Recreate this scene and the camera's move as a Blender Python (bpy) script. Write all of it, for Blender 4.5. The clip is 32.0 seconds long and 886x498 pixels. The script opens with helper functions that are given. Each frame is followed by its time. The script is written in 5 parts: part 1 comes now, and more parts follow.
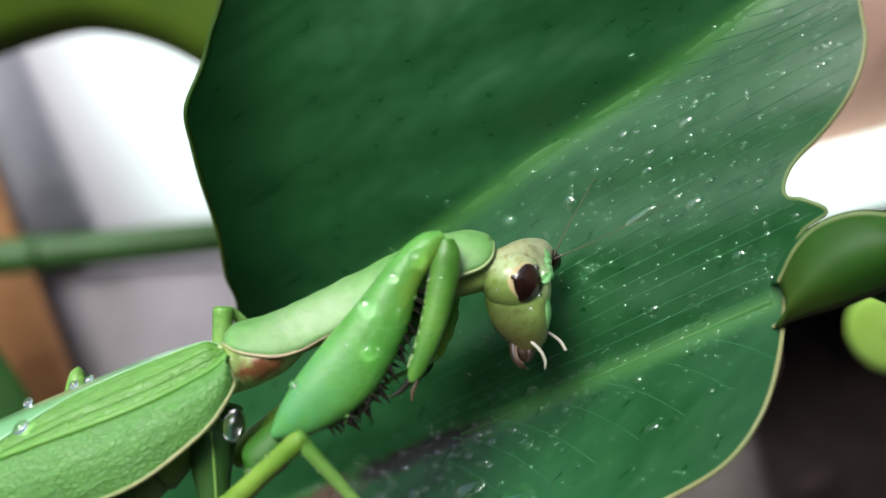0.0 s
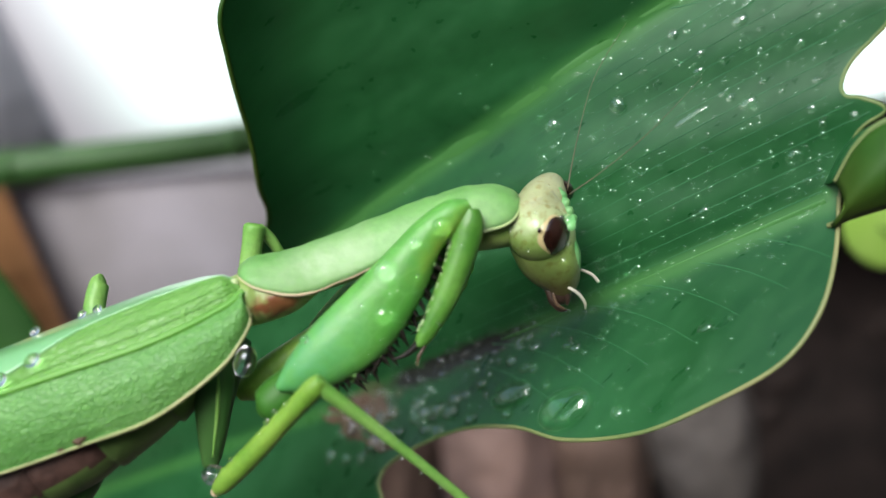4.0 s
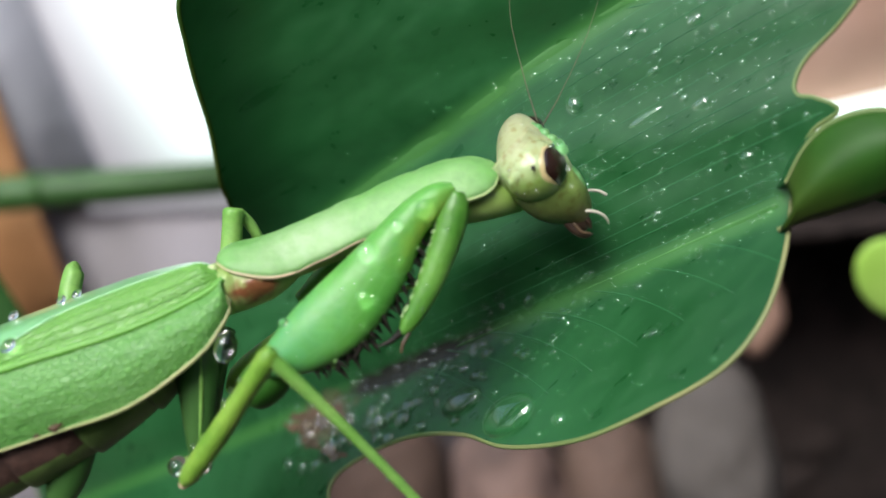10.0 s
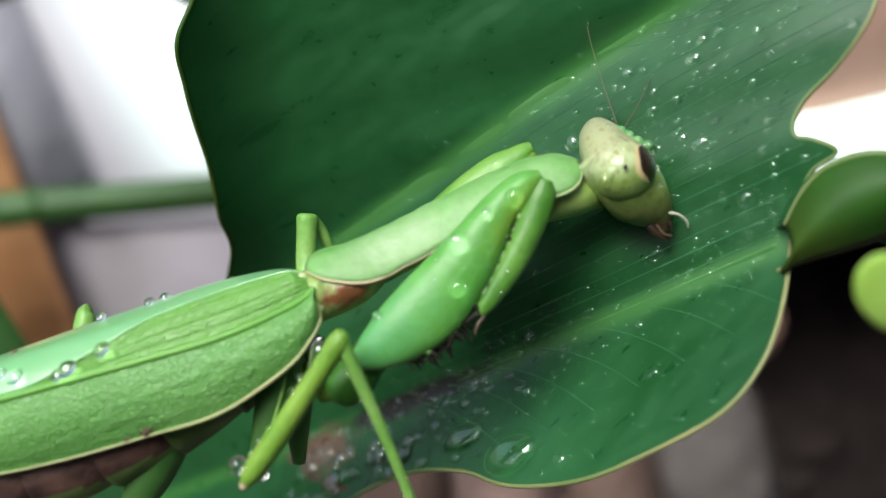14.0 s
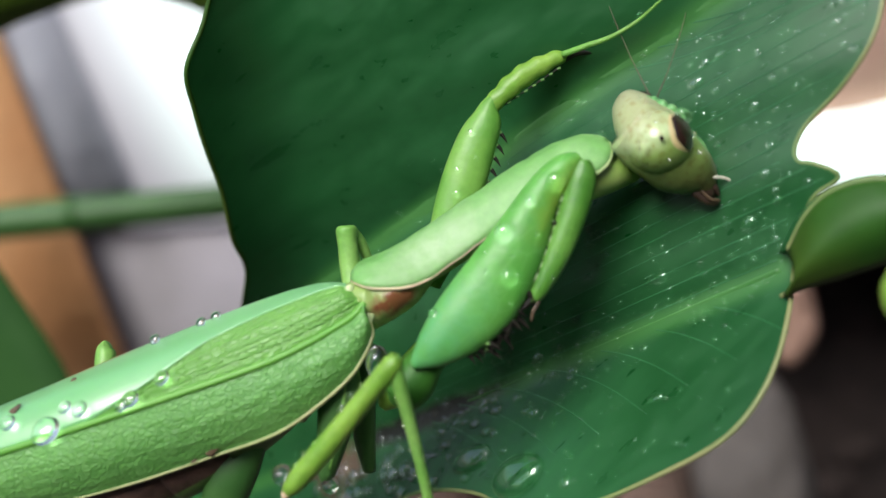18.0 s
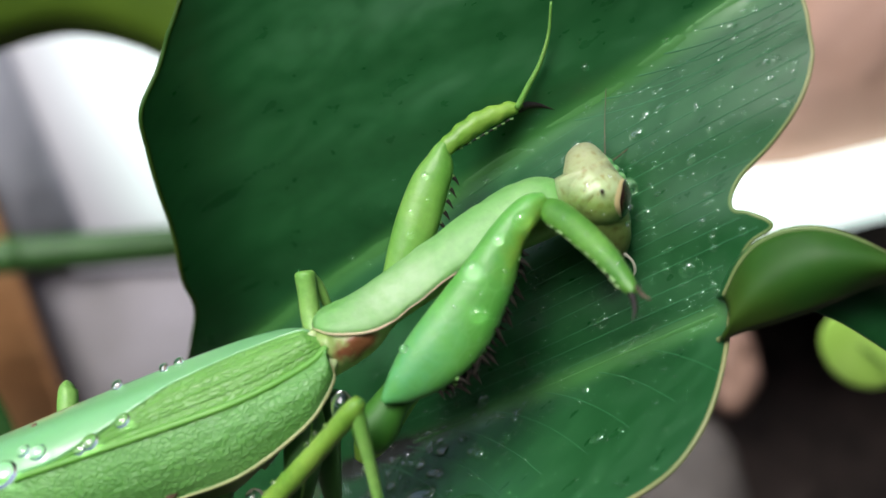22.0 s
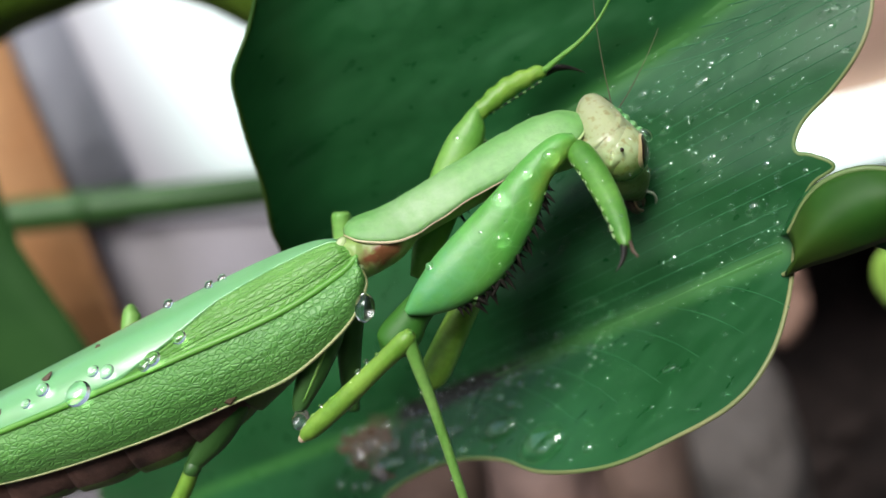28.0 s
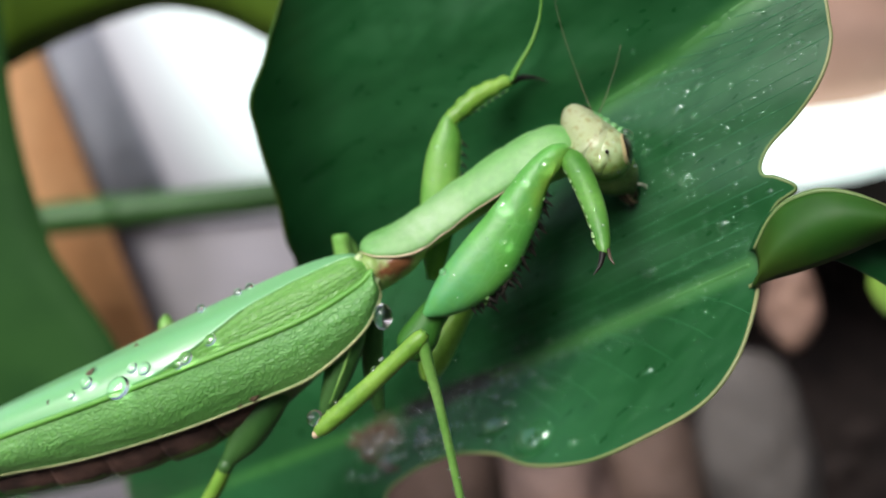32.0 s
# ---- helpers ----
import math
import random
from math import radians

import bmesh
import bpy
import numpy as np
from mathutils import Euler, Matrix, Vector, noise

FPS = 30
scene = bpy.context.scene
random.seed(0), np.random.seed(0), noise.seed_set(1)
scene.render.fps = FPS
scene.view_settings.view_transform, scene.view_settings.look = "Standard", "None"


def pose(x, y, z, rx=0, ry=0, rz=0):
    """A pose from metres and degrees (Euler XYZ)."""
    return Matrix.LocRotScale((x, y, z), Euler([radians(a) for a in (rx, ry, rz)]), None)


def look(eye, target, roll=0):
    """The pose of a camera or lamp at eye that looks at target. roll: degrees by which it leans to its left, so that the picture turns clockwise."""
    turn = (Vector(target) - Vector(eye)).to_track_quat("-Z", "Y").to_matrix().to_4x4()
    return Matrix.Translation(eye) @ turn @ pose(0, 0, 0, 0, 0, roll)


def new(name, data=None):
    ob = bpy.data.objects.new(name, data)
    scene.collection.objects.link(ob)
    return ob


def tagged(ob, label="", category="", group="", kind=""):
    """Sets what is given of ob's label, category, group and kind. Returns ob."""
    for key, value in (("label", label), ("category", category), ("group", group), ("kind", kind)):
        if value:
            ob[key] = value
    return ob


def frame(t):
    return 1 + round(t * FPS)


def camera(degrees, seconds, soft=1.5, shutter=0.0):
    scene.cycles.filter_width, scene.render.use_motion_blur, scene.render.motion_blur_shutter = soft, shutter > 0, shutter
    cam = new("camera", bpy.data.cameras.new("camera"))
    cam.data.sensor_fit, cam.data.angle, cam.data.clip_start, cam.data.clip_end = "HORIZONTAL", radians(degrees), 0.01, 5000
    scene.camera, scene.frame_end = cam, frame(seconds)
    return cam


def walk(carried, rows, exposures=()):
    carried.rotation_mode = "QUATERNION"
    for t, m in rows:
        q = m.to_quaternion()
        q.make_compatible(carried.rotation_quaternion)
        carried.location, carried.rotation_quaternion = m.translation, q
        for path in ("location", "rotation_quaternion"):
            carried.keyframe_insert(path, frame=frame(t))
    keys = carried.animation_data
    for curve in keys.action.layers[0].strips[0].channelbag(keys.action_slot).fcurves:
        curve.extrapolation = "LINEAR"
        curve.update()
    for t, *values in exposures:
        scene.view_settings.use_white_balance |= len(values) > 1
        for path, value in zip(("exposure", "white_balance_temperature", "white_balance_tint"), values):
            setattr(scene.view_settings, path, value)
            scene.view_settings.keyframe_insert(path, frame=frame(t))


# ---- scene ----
from mathutils import geometry

cam = camera(47, 32.0, shutter=0.0)
PATH = [
    (0, (0.00072, 0.00227, 0.99939), (0.00293, 0.09092, 0.95317), 0.83),
    (0.5, (-0.00308, 0.00330, 1.00081), (0.00203, 0.09120, 0.95341), 1.23),
    (1, (-0.00597, 0.00342, 1.00114), (-0.00061, 0.08964, 0.95077), 0.99),
    (1.5, (-0.00766, 0.00346, 1.00059), (-0.00151, 0.08850, 0.94834), 1.05),
    (2, (-0.00776, 0.00248, 0.99885), (-0.00042, 0.08778, 0.94717), 1.90),
    (2.5, (-0.00697, 0.00375, 0.99982), (0.00058, 0.08853, 0.94732), 1.60),
    (3, (-0.00690, 0.00349, 0.99873), (0.00126, 0.08775, 0.94550), 2.18),
    (3.5, (-0.00891, 0.00404, 0.99968), (-0.00091, 0.08756, 0.94527), 1.56),
    (5.5, (-0.00027, -0.00026, 0.99375), (-0.00026, 0.08535, 0.94206), 0.81),
    (6, (-0.00027, 0.00038, 0.99411), (-0.00004, 0.08571, 0.94197), 0.52),
    (6.5, (-0.00039, -0.00016, 0.99394), (-0.00022, 0.08579, 0.94282), 0.84),
    (7, (-0.00087, 0.00040, 0.99460), (-0.00137, 0.08594, 0.94279), 0.10),
    (7.5, (-0.00047, 0.00077, 0.99455), (-0.00059, 0.08641, 0.94293), 0.40),
    (8, (-0.00125, 0.00018, 0.99433), (-0.00146, 0.08538, 0.94197), 0.23),
    (8.5, (0.00079, 0.00077, 0.99228), (0.00176, 0.08655, 0.94089), 1.57),
    (9, (0.00169, 0.00172, 0.99203), (0.00401, 0.08743, 0.94057), 1.96),
    (9.5, (0.00191, 0.00174, 0.99232), (0.00378, 0.08829, 0.94226), 1.87),
    (10, (0.00200, 0.00178, 0.99315), (0.00334, 0.08878, 0.94388), 1.77),
    (10.5, (0.00097, 0.00198, 0.99411), (0.00194, 0.08889, 0.94465), 1.17),
    (11, (0.00155, 0.00221, 0.99404), (0.00267, 0.08937, 0.94504), 1.49),
    (11.5, (0.00069, 0.00217, 0.99478), (0.00169, 0.08938, 0.94585), 1.15),
    (12, (0.00180, 0.00212, 0.99406), (0.00321, 0.08932, 0.94512), 1.70),
    (12.5, (0.00322, 0.00187, 0.99341), (0.00628, 0.08992, 0.94610), 3.03),
    (13, (0.00380, 0.00327, 0.99470), (0.00772, 0.09084, 0.94658), 3.05),
    (13.5, (0.00263, 0.00306, 0.99549), (0.00460, 0.09037, 0.94678), 1.93),
    (14, (0.00181, 0.00345, 0.99630), (0.00328, 0.09045, 0.94702), 1.32),
    (14.5, (0.00114, 0.00357, 0.99714), (0.00244, 0.08991, 0.94671), 0.46),
    (16.5, (0.00640, 0.00465, 0.99935), (0.00224, 0.09104, 0.94916), -1.19),
    (17, (0.00646, 0.00412, 0.99931), (0.00159, 0.09040, 0.94898), -1.34),
    (17.5, (0.00508, 0.00431, 0.99898), (0.00202, 0.09090, 0.94904), -0.88),
    (18, (0.00486, 0.00409, 0.99877), (0.00248, 0.09092, 0.94923), -0.34),
    (18.5, (0.00414, 0.00457, 0.99783), (0.00387, 0.09184, 0.94901), 0.51),
    (19, (0.00329, 0.00523, 0.99695), (0.00693, 0.09363, 0.95034), 2.33),
    (19.5, (0.00545, 0.00519, 0.99834), (0.00590, 0.09385, 0.95208), 1.40),
    (20, (0.00514, 0.00495, 0.99796), (0.00534, 0.09362, 0.95173), 1.38),
    (20.5, (0.00544, 0.00447, 0.99746), (0.00456, 0.09331, 0.95155), 0.96),
    (21, (0.00555, 0.00462, 0.99753), (0.00444, 0.09341, 0.95155), 0.59),
    (21.5, (0.00559, 0.00477, 0.99716), (0.00683, 0.09391, 0.95184), 1.69),
    (22, (0.00500, 0.00215, 0.99942), (0.00746, 0.09119, 0.95397), 1.90),
    (22.5, (0.00368, -0.00255, 1.00142), (0.00647, 0.08587, 0.95480), 1.74),
    (23, (0.00367, -0.00322, 1.00286), (0.00301, 0.08442, 0.95470), 0.03),
    (23.5, (0.00187, -0.00260, 1.00349), (0.00202, 0.08403, 0.95354), -0.27),
    (24, (0.00151, -0.00331, 1.00398), (0.00135, 0.08299, 0.95345), -0.46),
    (24.5, (0.00173, -0.00262, 1.00402), (0.00097, 0.08341, 0.95304), -0.91),
    (25, (0.00183, -0.00266, 1.00277), (0.00280, 0.08379, 0.95253), 0.30),
    (25.5, (0.00153, -0.00246, 1.00396), (0.00153, 0.08350, 0.95285), -0.34),
    (27.5, (0.00061, -0.00377, 1.00315), (-0.00066, 0.08211, 0.95195), -0.88),
    (28, (0.00119, -0.00342, 1.00303), (-0.00028, 0.08284, 0.95247), -0.84),
    (28.5, (0.00204, -0.00585, 1.00572), (0.00120, 0.08001, 0.95446), -0.42),
    (29, (0.00129, -0.00728, 1.00986), (-0.00021, 0.07740, 0.95669), -1.47),
    (29.5, (0.00043, -0.00832, 1.01086), (-0.00182, 0.07570, 0.95667), -2.16),
    (30, (-0.00037, -0.00863, 1.01093), (-0.00247, 0.07571, 0.95724), -1.93),
    (30.5, (-0.00005, -0.00907, 1.01049), (-0.00211, 0.07564, 0.95739), -1.83),
    (31, (-0.00011, -0.00987, 1.00967), (-0.00063, 0.07461, 0.95616), -0.95),
    (31.5, (0.00182, -0.00881, 1.00997), (0.00075, 0.07642, 0.95769), -0.84),
    (32, (0.00416, -0.01071, 1.00853), (0.00025, 0.07555, 0.95809), -1.29),
]
walk(cam, [(t, look(eye, target, roll)) for t, eye, target, roll in PATH],
     exposures=((0, 0.14), (3, 0.17), (6, 0.27), (10, 0.26), (14, 0.21), (18, 0.15), (25, 0.12), (28, 0.09), (32, 0.08)))

# Everything is laid out in the leaf's own space, in millimetres: right, up, towards the viewer.
MM = 0.001
STAGE = pose(0, 0, 1.0, 60, 0, 0)
cam.data.dof.use_dof = True
cam.data.dof.focus_distance = 0.092
cam.data.dof.aperture_fstop = 17.0

# ---- world and light ----
SUN_ELEVATION, SUN_TURN = 57, 220
world = bpy.data.worlds.new("world")
scene.world = world
world.use_nodes = True
wn = world.node_tree.nodes
sky = wn.new("ShaderNodeTexSky")
sky.sky_type = "NISHITA"
sky.sun_disc = False
sky.sun_elevation, sky.sun_rotation = radians(SUN_ELEVATION), radians(SUN_TURN)
sky.air_density, sky.dust_density, sky.ozone_density = 0.9, 3.5, 1.0
wn["Background"].inputs["Strength"].default_value = 0.15
world.node_tree.links.new(sky.outputs["Color"], wn["Background"].inputs["Color"])
sun_data = bpy.data.lights.new("sun", "SUN")
sun_data.energy, sun_data.angle, sun_data.color = 2.9, radians(30), (0.97, 1.0, 1.0)
sun = new("sun", sun_data)
sun.matrix_world = look(STAGE @ Vector((-0.36, 0.52, 0.70)), STAGE @ Vector((0, 0, -0.09)))


# ---- materials ----
def material(name, colour, rough=0.5, second=None, scale=300.0, stretch=(1, 1, 1), bump=0.0, bump_scale=None,
             sub=0.0, spec=0.5, amount=(0.35, 0.65), fine=None, coat=0.0, cells=False):
    m = bpy.data.materials.new(name)
    m.use_nodes = True
    n, l = m.node_tree.nodes, m.node_tree.links
    p = n["Principled BSDF"]
    p.inputs["Roughness"].default_value = rough
    p.inputs["Specular IOR Level"].default_value = spec
    p.inputs["Coat Weight"].default_value = coat
    p.inputs["Coat Roughness"].default_value = 0.15
    p.inputs["Subsurface Weight"].default_value = sub
    p.inputs["Subsurface Radius"].default_value = (0.6, 1.0, 0.3)
    p.inputs["Subsurface Scale"].default_value = 0.0012
    p.inputs["Base Color"].default_value = (*colour, 1)
    co = n.new("ShaderNodeTexCoord")
    mp = n.new("ShaderNodeMapping")
    mp.inputs["Scale"].default_value = stretch
    l.new(co.outputs["Object"], mp.inputs["Vector"])
    if second:
        nz = n.new("ShaderNodeTexNoise")
        nz.inputs["Scale"].default_value, nz.inputs["Detail"].default_value = scale, 4
        l.new(mp.outputs["Vector"], nz.inputs["Vector"])
        rp = n.new("ShaderNodeValToRGB")
        rp.color_ramp.elements[0].position, rp.color_ramp.elements[1].position = amount
        rp.color_ramp.elements[0].color, rp.color_ramp.elements[1].color = (*colour, 1), (*second, 1)
        l.new(nz.outputs["Fac"], rp.inputs["Fac"])
        out = rp.outputs["Color"]
        if fine:
            n2 = n.new("ShaderNodeTexNoise")
            n2.inputs["Scale"].default_value, n2.inputs["Detail"].default_value = scale * 7, 5
            l.new(mp.outputs["Vector"], n2.inputs["Vector"])
            mx = n.new("ShaderNodeMix")
            mx.data_type, mx.blend_type = "RGBA", "MULTIPLY"
            mx.inputs["Factor"].default_value = fine
            gr = n.new("ShaderNodeValToRGB")
            gr.color_ramp.elements[0].position, gr.color_ramp.elements[1].position = 0.3, 0.7
            gr.color_ramp.elements[0].color = (0.45, 0.45, 0.45, 1)
            l.new(n2.outputs["Fac"], gr.inputs["Fac"])
            l.new(out, mx.inputs["A"]), l.new(gr.outputs["Color"], mx.inputs["B"])
            out = mx.outputs["Result"]
        l.new(out, p.inputs["Base Color"])
    if bump:
        if cells:
            bz = n.new("ShaderNodeTexVoronoi")
            bz.feature = "DISTANCE_TO_EDGE"
            bz.inputs["Scale"].default_value = bump_scale
        else:
            bz = n.new("ShaderNodeTexNoise")
            bz.inputs["Scale"].default_value, bz.inputs["Detail"].default_value = bump_scale or scale * 4, 6
        l.new(mp.outputs["Vector"], bz.inputs["Vector"])
        height = bz.outputs["Distance" if cells else "Fac"]
        if cells:
            cut = n.new("ShaderNodeMapRange")
            cut.interpolation_type = "SMOOTHSTEP"
            cut.inputs["From Max"].default_value = 0.22
            l.new(height, cut.inputs["Value"])
            height = cut.outputs["Result"]
        bp = n.new("ShaderNodeBump")
        bp.inputs["Strength"].default_value, bp.inputs["Distance"].default_value = 1.0, bump * MM
        l.new(height, bp.inputs["Height"])
        l.new(bp.outputs["Normal"], p.inputs["Normal"])
    return m


def water_material(name, shine):
    m = bpy.data.materials.new(name)
    m.use_nodes = True
    p = m.node_tree.nodes["Principled BSDF"]
    p.inputs["Base Color"].default_value = (0.97, 1.0, 0.98, 1)
    p.inputs["Roughness"].default_value = 0.02
    p.inputs["IOR"].default_value = 1.33
    p.inputs["Transmission Weight"].default_value = 1.0
    p.inputs["Coat Weight"].default_value = shine
    p.inputs["Coat IOR"].default_value = 1.9
    p.inputs["Coat Roughness"].default_value = 0.03
    return m


def glow_material(name, colour, strength):
    m = bpy.data.materials.new(name)
    m.use_nodes = True
    p = m.node_tree.nodes["Principled BSDF"]
    p.inputs["Base Color"].default_value = (*colour, 1)
    p.inputs["Emission Color"].default_value = (*colour, 1)
    p.inputs["Emission Strength"].default_value = strength
    return m


def leaf_material():
    """Waxy dark green; wet stain and groove shade painted as one dark strip along the lower rib, brown stain at the
    base.
    """
    m = material("leaf_blade", (0.011, 0.076, 0.020), 0.36, (0.018, 0.108, 0.031), 45, bump=0.012, bump_scale=500, spec=0.5, amount=(0.3, 0.7))
    n, l = m.node_tree.nodes, m.node_tree.links
    p = n["Principled BSDF"]
    blade = p.inputs["Base Color"].links[0].from_socket
    co = n["Texture Coordinate"].outputs["Object"]

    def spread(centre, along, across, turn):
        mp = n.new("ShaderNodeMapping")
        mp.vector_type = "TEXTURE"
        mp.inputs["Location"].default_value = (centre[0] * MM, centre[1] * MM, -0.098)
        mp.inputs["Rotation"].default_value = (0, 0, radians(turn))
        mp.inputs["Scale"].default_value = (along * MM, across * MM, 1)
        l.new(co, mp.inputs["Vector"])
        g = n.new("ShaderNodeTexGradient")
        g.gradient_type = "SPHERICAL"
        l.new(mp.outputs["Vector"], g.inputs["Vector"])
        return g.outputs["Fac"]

    nz = n.new("ShaderNodeTexNoise")
    nz.inputs["Scale"].default_value, nz.inputs["Detail"].default_value = 330, 5
    l.new(co, nz.inputs["Vector"])
    # streaks along the side veins, in colour, gloss and relief
    mp = n.new("ShaderNodeMapping")
    mp.vector_type = "TEXTURE"
    mp.inputs["Rotation"].default_value = (0, 0, radians(33))
    mp.inputs["Scale"].default_value = (14, 1, 1)
    l.new(co, mp.inputs["Vector"])
    st = n.new("ShaderNodeTexNoise")
    st.inputs["Scale"].default_value, st.inputs["Detail"].default_value = 700, 4
    l.new(mp.outputs["Vector"], st.inputs["Vector"])
    gl = n.new("ShaderNodeMapRange")
    gl.inputs["From Min"].default_value, gl.inputs["From Max"].default_value = 0.3, 0.7
    gl.inputs["To Min"].default_value, gl.inputs["To Max"].default_value = 0.26, 0.5
    l.new(st.outputs["Fac"], gl.inputs["Value"]), l.new(gl.outputs["Result"], p.inputs["Roughness"])
    tone = n.new("ShaderNodeValToRGB")
    tone.color_ramp.elements[0].position, tone.color_ramp.elements[1].position = 0.3, 0.72
    tone.color_ramp.elements[0].color, tone.color_ramp.elements[1].color = (0.84, 0.84, 0.82, 1), (1.14, 1.12, 1.12, 1)
    l.new(st.outputs["Fac"], tone.inputs["Fac"])
    mx = n.new("ShaderNodeMix")
    mx.data_type, mx.blend_type = "RGBA", "MULTIPLY"
    mx.inputs["Factor"].default_value = 1.0
    l.new(blade, mx.inputs["A"]), l.new(tone.outputs["Color"], mx.inputs["B"])
    blade = mx.outputs["Result"]
    ridge = n.new("ShaderNodeBump")
    ridge.inputs["Strength"].default_value, ridge.inputs["Distance"].default_value = 1.0, 0.012 * MM
    l.new(st.outputs["Fac"], ridge.inputs["Height"])
    l.new(p.inputs["Normal"].links[0].from_socket, ridge.inputs["Normal"])
    l.new(ridge.outputs["Normal"], p.inputs["Normal"])
    # broad soft stripes under the two ribs
    for x, y, turn, half in ((1.9, 6.6, 33.8, 1.9), (22, -4.8, 28.6, 1.5)):
        mp = n.new("ShaderNodeMapping")
        mp.vector_type = "TEXTURE"
        mp.inputs["Location"].default_value = (x * MM, y * MM, 0)
        mp.inputs["Rotation"].default_value = (0, 0, radians(turn))
        l.new(co, mp.inputs["Vector"])
        sp = n.new("ShaderNodeSeparateXYZ")
        l.new(mp.outputs["Vector"], sp.inputs["Vector"])
        ab = n.new("ShaderNodeMath")
        ab.operation = "ABSOLUTE"
        l.new(sp.outputs["Y"], ab.inputs[0])
        mr = n.new("ShaderNodeMapRange")
        mr.interpolation_type = "SMOOTHSTEP"
        mr.inputs["From Min"].default_value, mr.inputs["From Max"].default_value = 0.15 * MM, half * MM
        mr.inputs["To Min"].default_value, mr.inputs["To Max"].default_value = 0.75, 0.0
        l.new(ab.outputs[0], mr.inputs["Value"])
        mx = n.new("ShaderNodeMix")
        mx.data_type = "RGBA"
        mx.inputs["B"].default_value = (0.05, 0.185, 0.04, 1)
        l.new(mr.outputs["Result"], mx.inputs["Factor"]), l.new(blade, mx.inputs["A"])
        blade = mx.outputs["Result"]
    # first the rib's stain with the groove's shade, then the brown base stain
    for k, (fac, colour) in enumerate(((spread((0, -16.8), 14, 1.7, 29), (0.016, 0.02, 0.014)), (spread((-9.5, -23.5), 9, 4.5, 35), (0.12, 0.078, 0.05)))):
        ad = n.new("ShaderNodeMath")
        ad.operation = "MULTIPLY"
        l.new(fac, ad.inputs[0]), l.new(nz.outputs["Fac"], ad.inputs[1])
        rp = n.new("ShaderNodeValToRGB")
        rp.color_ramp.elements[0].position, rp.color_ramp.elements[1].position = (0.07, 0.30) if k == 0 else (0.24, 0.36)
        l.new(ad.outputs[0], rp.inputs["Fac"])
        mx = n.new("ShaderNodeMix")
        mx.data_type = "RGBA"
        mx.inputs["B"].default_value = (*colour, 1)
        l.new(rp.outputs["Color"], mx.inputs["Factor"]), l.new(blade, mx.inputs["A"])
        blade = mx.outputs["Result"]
    l.new(blade, p.inputs["Base Color"])
    return m


def head_material(name, rough):
    """Beige crown, pale green cheeks, olive face towards the mouth, all faintly mottled; the pale-to-dark ramp holds
    light and shade as well as pigment.
    """
    m = material(name, (0.5, 0.54, 0.32), rough, (0.5, 0.5, 0.3), 260, bump=0.09, bump_scale=1500, sub=0.1)
    n, l = m.node_tree.nodes, m.node_tree.links
    sp = n.new("ShaderNodeSeparateXYZ")
    l.new(n["Texture Coordinate"].outputs["Object"], sp.inputs["Vector"])
    nz = n["Noise Texture"]
    ad = n.new("ShaderNodeMath")
    ad.operation, ad.inputs[1].default_value = "MULTIPLY_ADD", 0.0035
    tl = n.new("ShaderNodeMath")
    tl.operation, tl.inputs[1].default_value = "MULTIPLY_ADD", -0.75
    l.new(sp.outputs["Y"], tl.inputs[0]), l.new(sp.outputs["X"], tl.inputs[2])
    l.new(nz.outputs["Fac"], ad.inputs[0]), l.new(tl.outputs[0], ad.inputs[2])
    mr = n.new("ShaderNodeMapRange")
    mr.inputs["From Min"].default_value, mr.inputs["From Max"].default_value = -0.005, 0.0095
    l.new(ad.outputs[0], mr.inputs["Value"])
    rp = n.new("ShaderNodeValToRGB")
    e = rp.color_ramp.elements
    e[0].position, e[0].color = 0.0, (0.40, 0.42, 0.25, 1)
    e[1].position, e[1].color = 1.0, (0.07, 0.05, 0.02, 1)
    for pos, c in ((0.25, (0.42, 0.46, 0.24)), (0.42, (0.45, 0.56, 0.28)), (0.55, (0.22, 0.34, 0.085)), (0.78, (0.10, 0.14, 0.035))):
        k = e.new(pos)
        k.color = (*c, 1)
    l.new(mr.outputs["Result"], rp.inputs["Fac"])
    spot = n.new("ShaderNodeTexNoise")
    spot.inputs["Scale"].default_value, spot.inputs["Detail"].default_value = 1700, 3
    l.new(n["Texture Coordinate"].outputs["Object"], spot.inputs["Vector"])
    sr = n.new("ShaderNodeValToRGB")
    sr.color_ramp.elements[0].position, sr.color_ramp.elements[1].position = 0.30, 0.47
    sr.color_ramp.elements[0].color, sr.color_ramp.elements[1].color = (0.72, 0.56, 0.40, 1), (1, 1, 1, 1)
    mx = n.new("ShaderNodeMix")
    mx.data_type, mx.blend_type = "RGBA", "MULTIPLY"
    mx.inputs["Factor"].default_value = 0.8
    l.new(spot.outputs["Fac"], sr.inputs["Fac"]), l.new(rp.outputs["Color"], mx.inputs["A"]), l.new(sr.outputs["Color"], mx.inputs["B"])
    l.new(mx.outputs["Result"], n["Principled BSDF"].inputs["Base Color"])
    return m


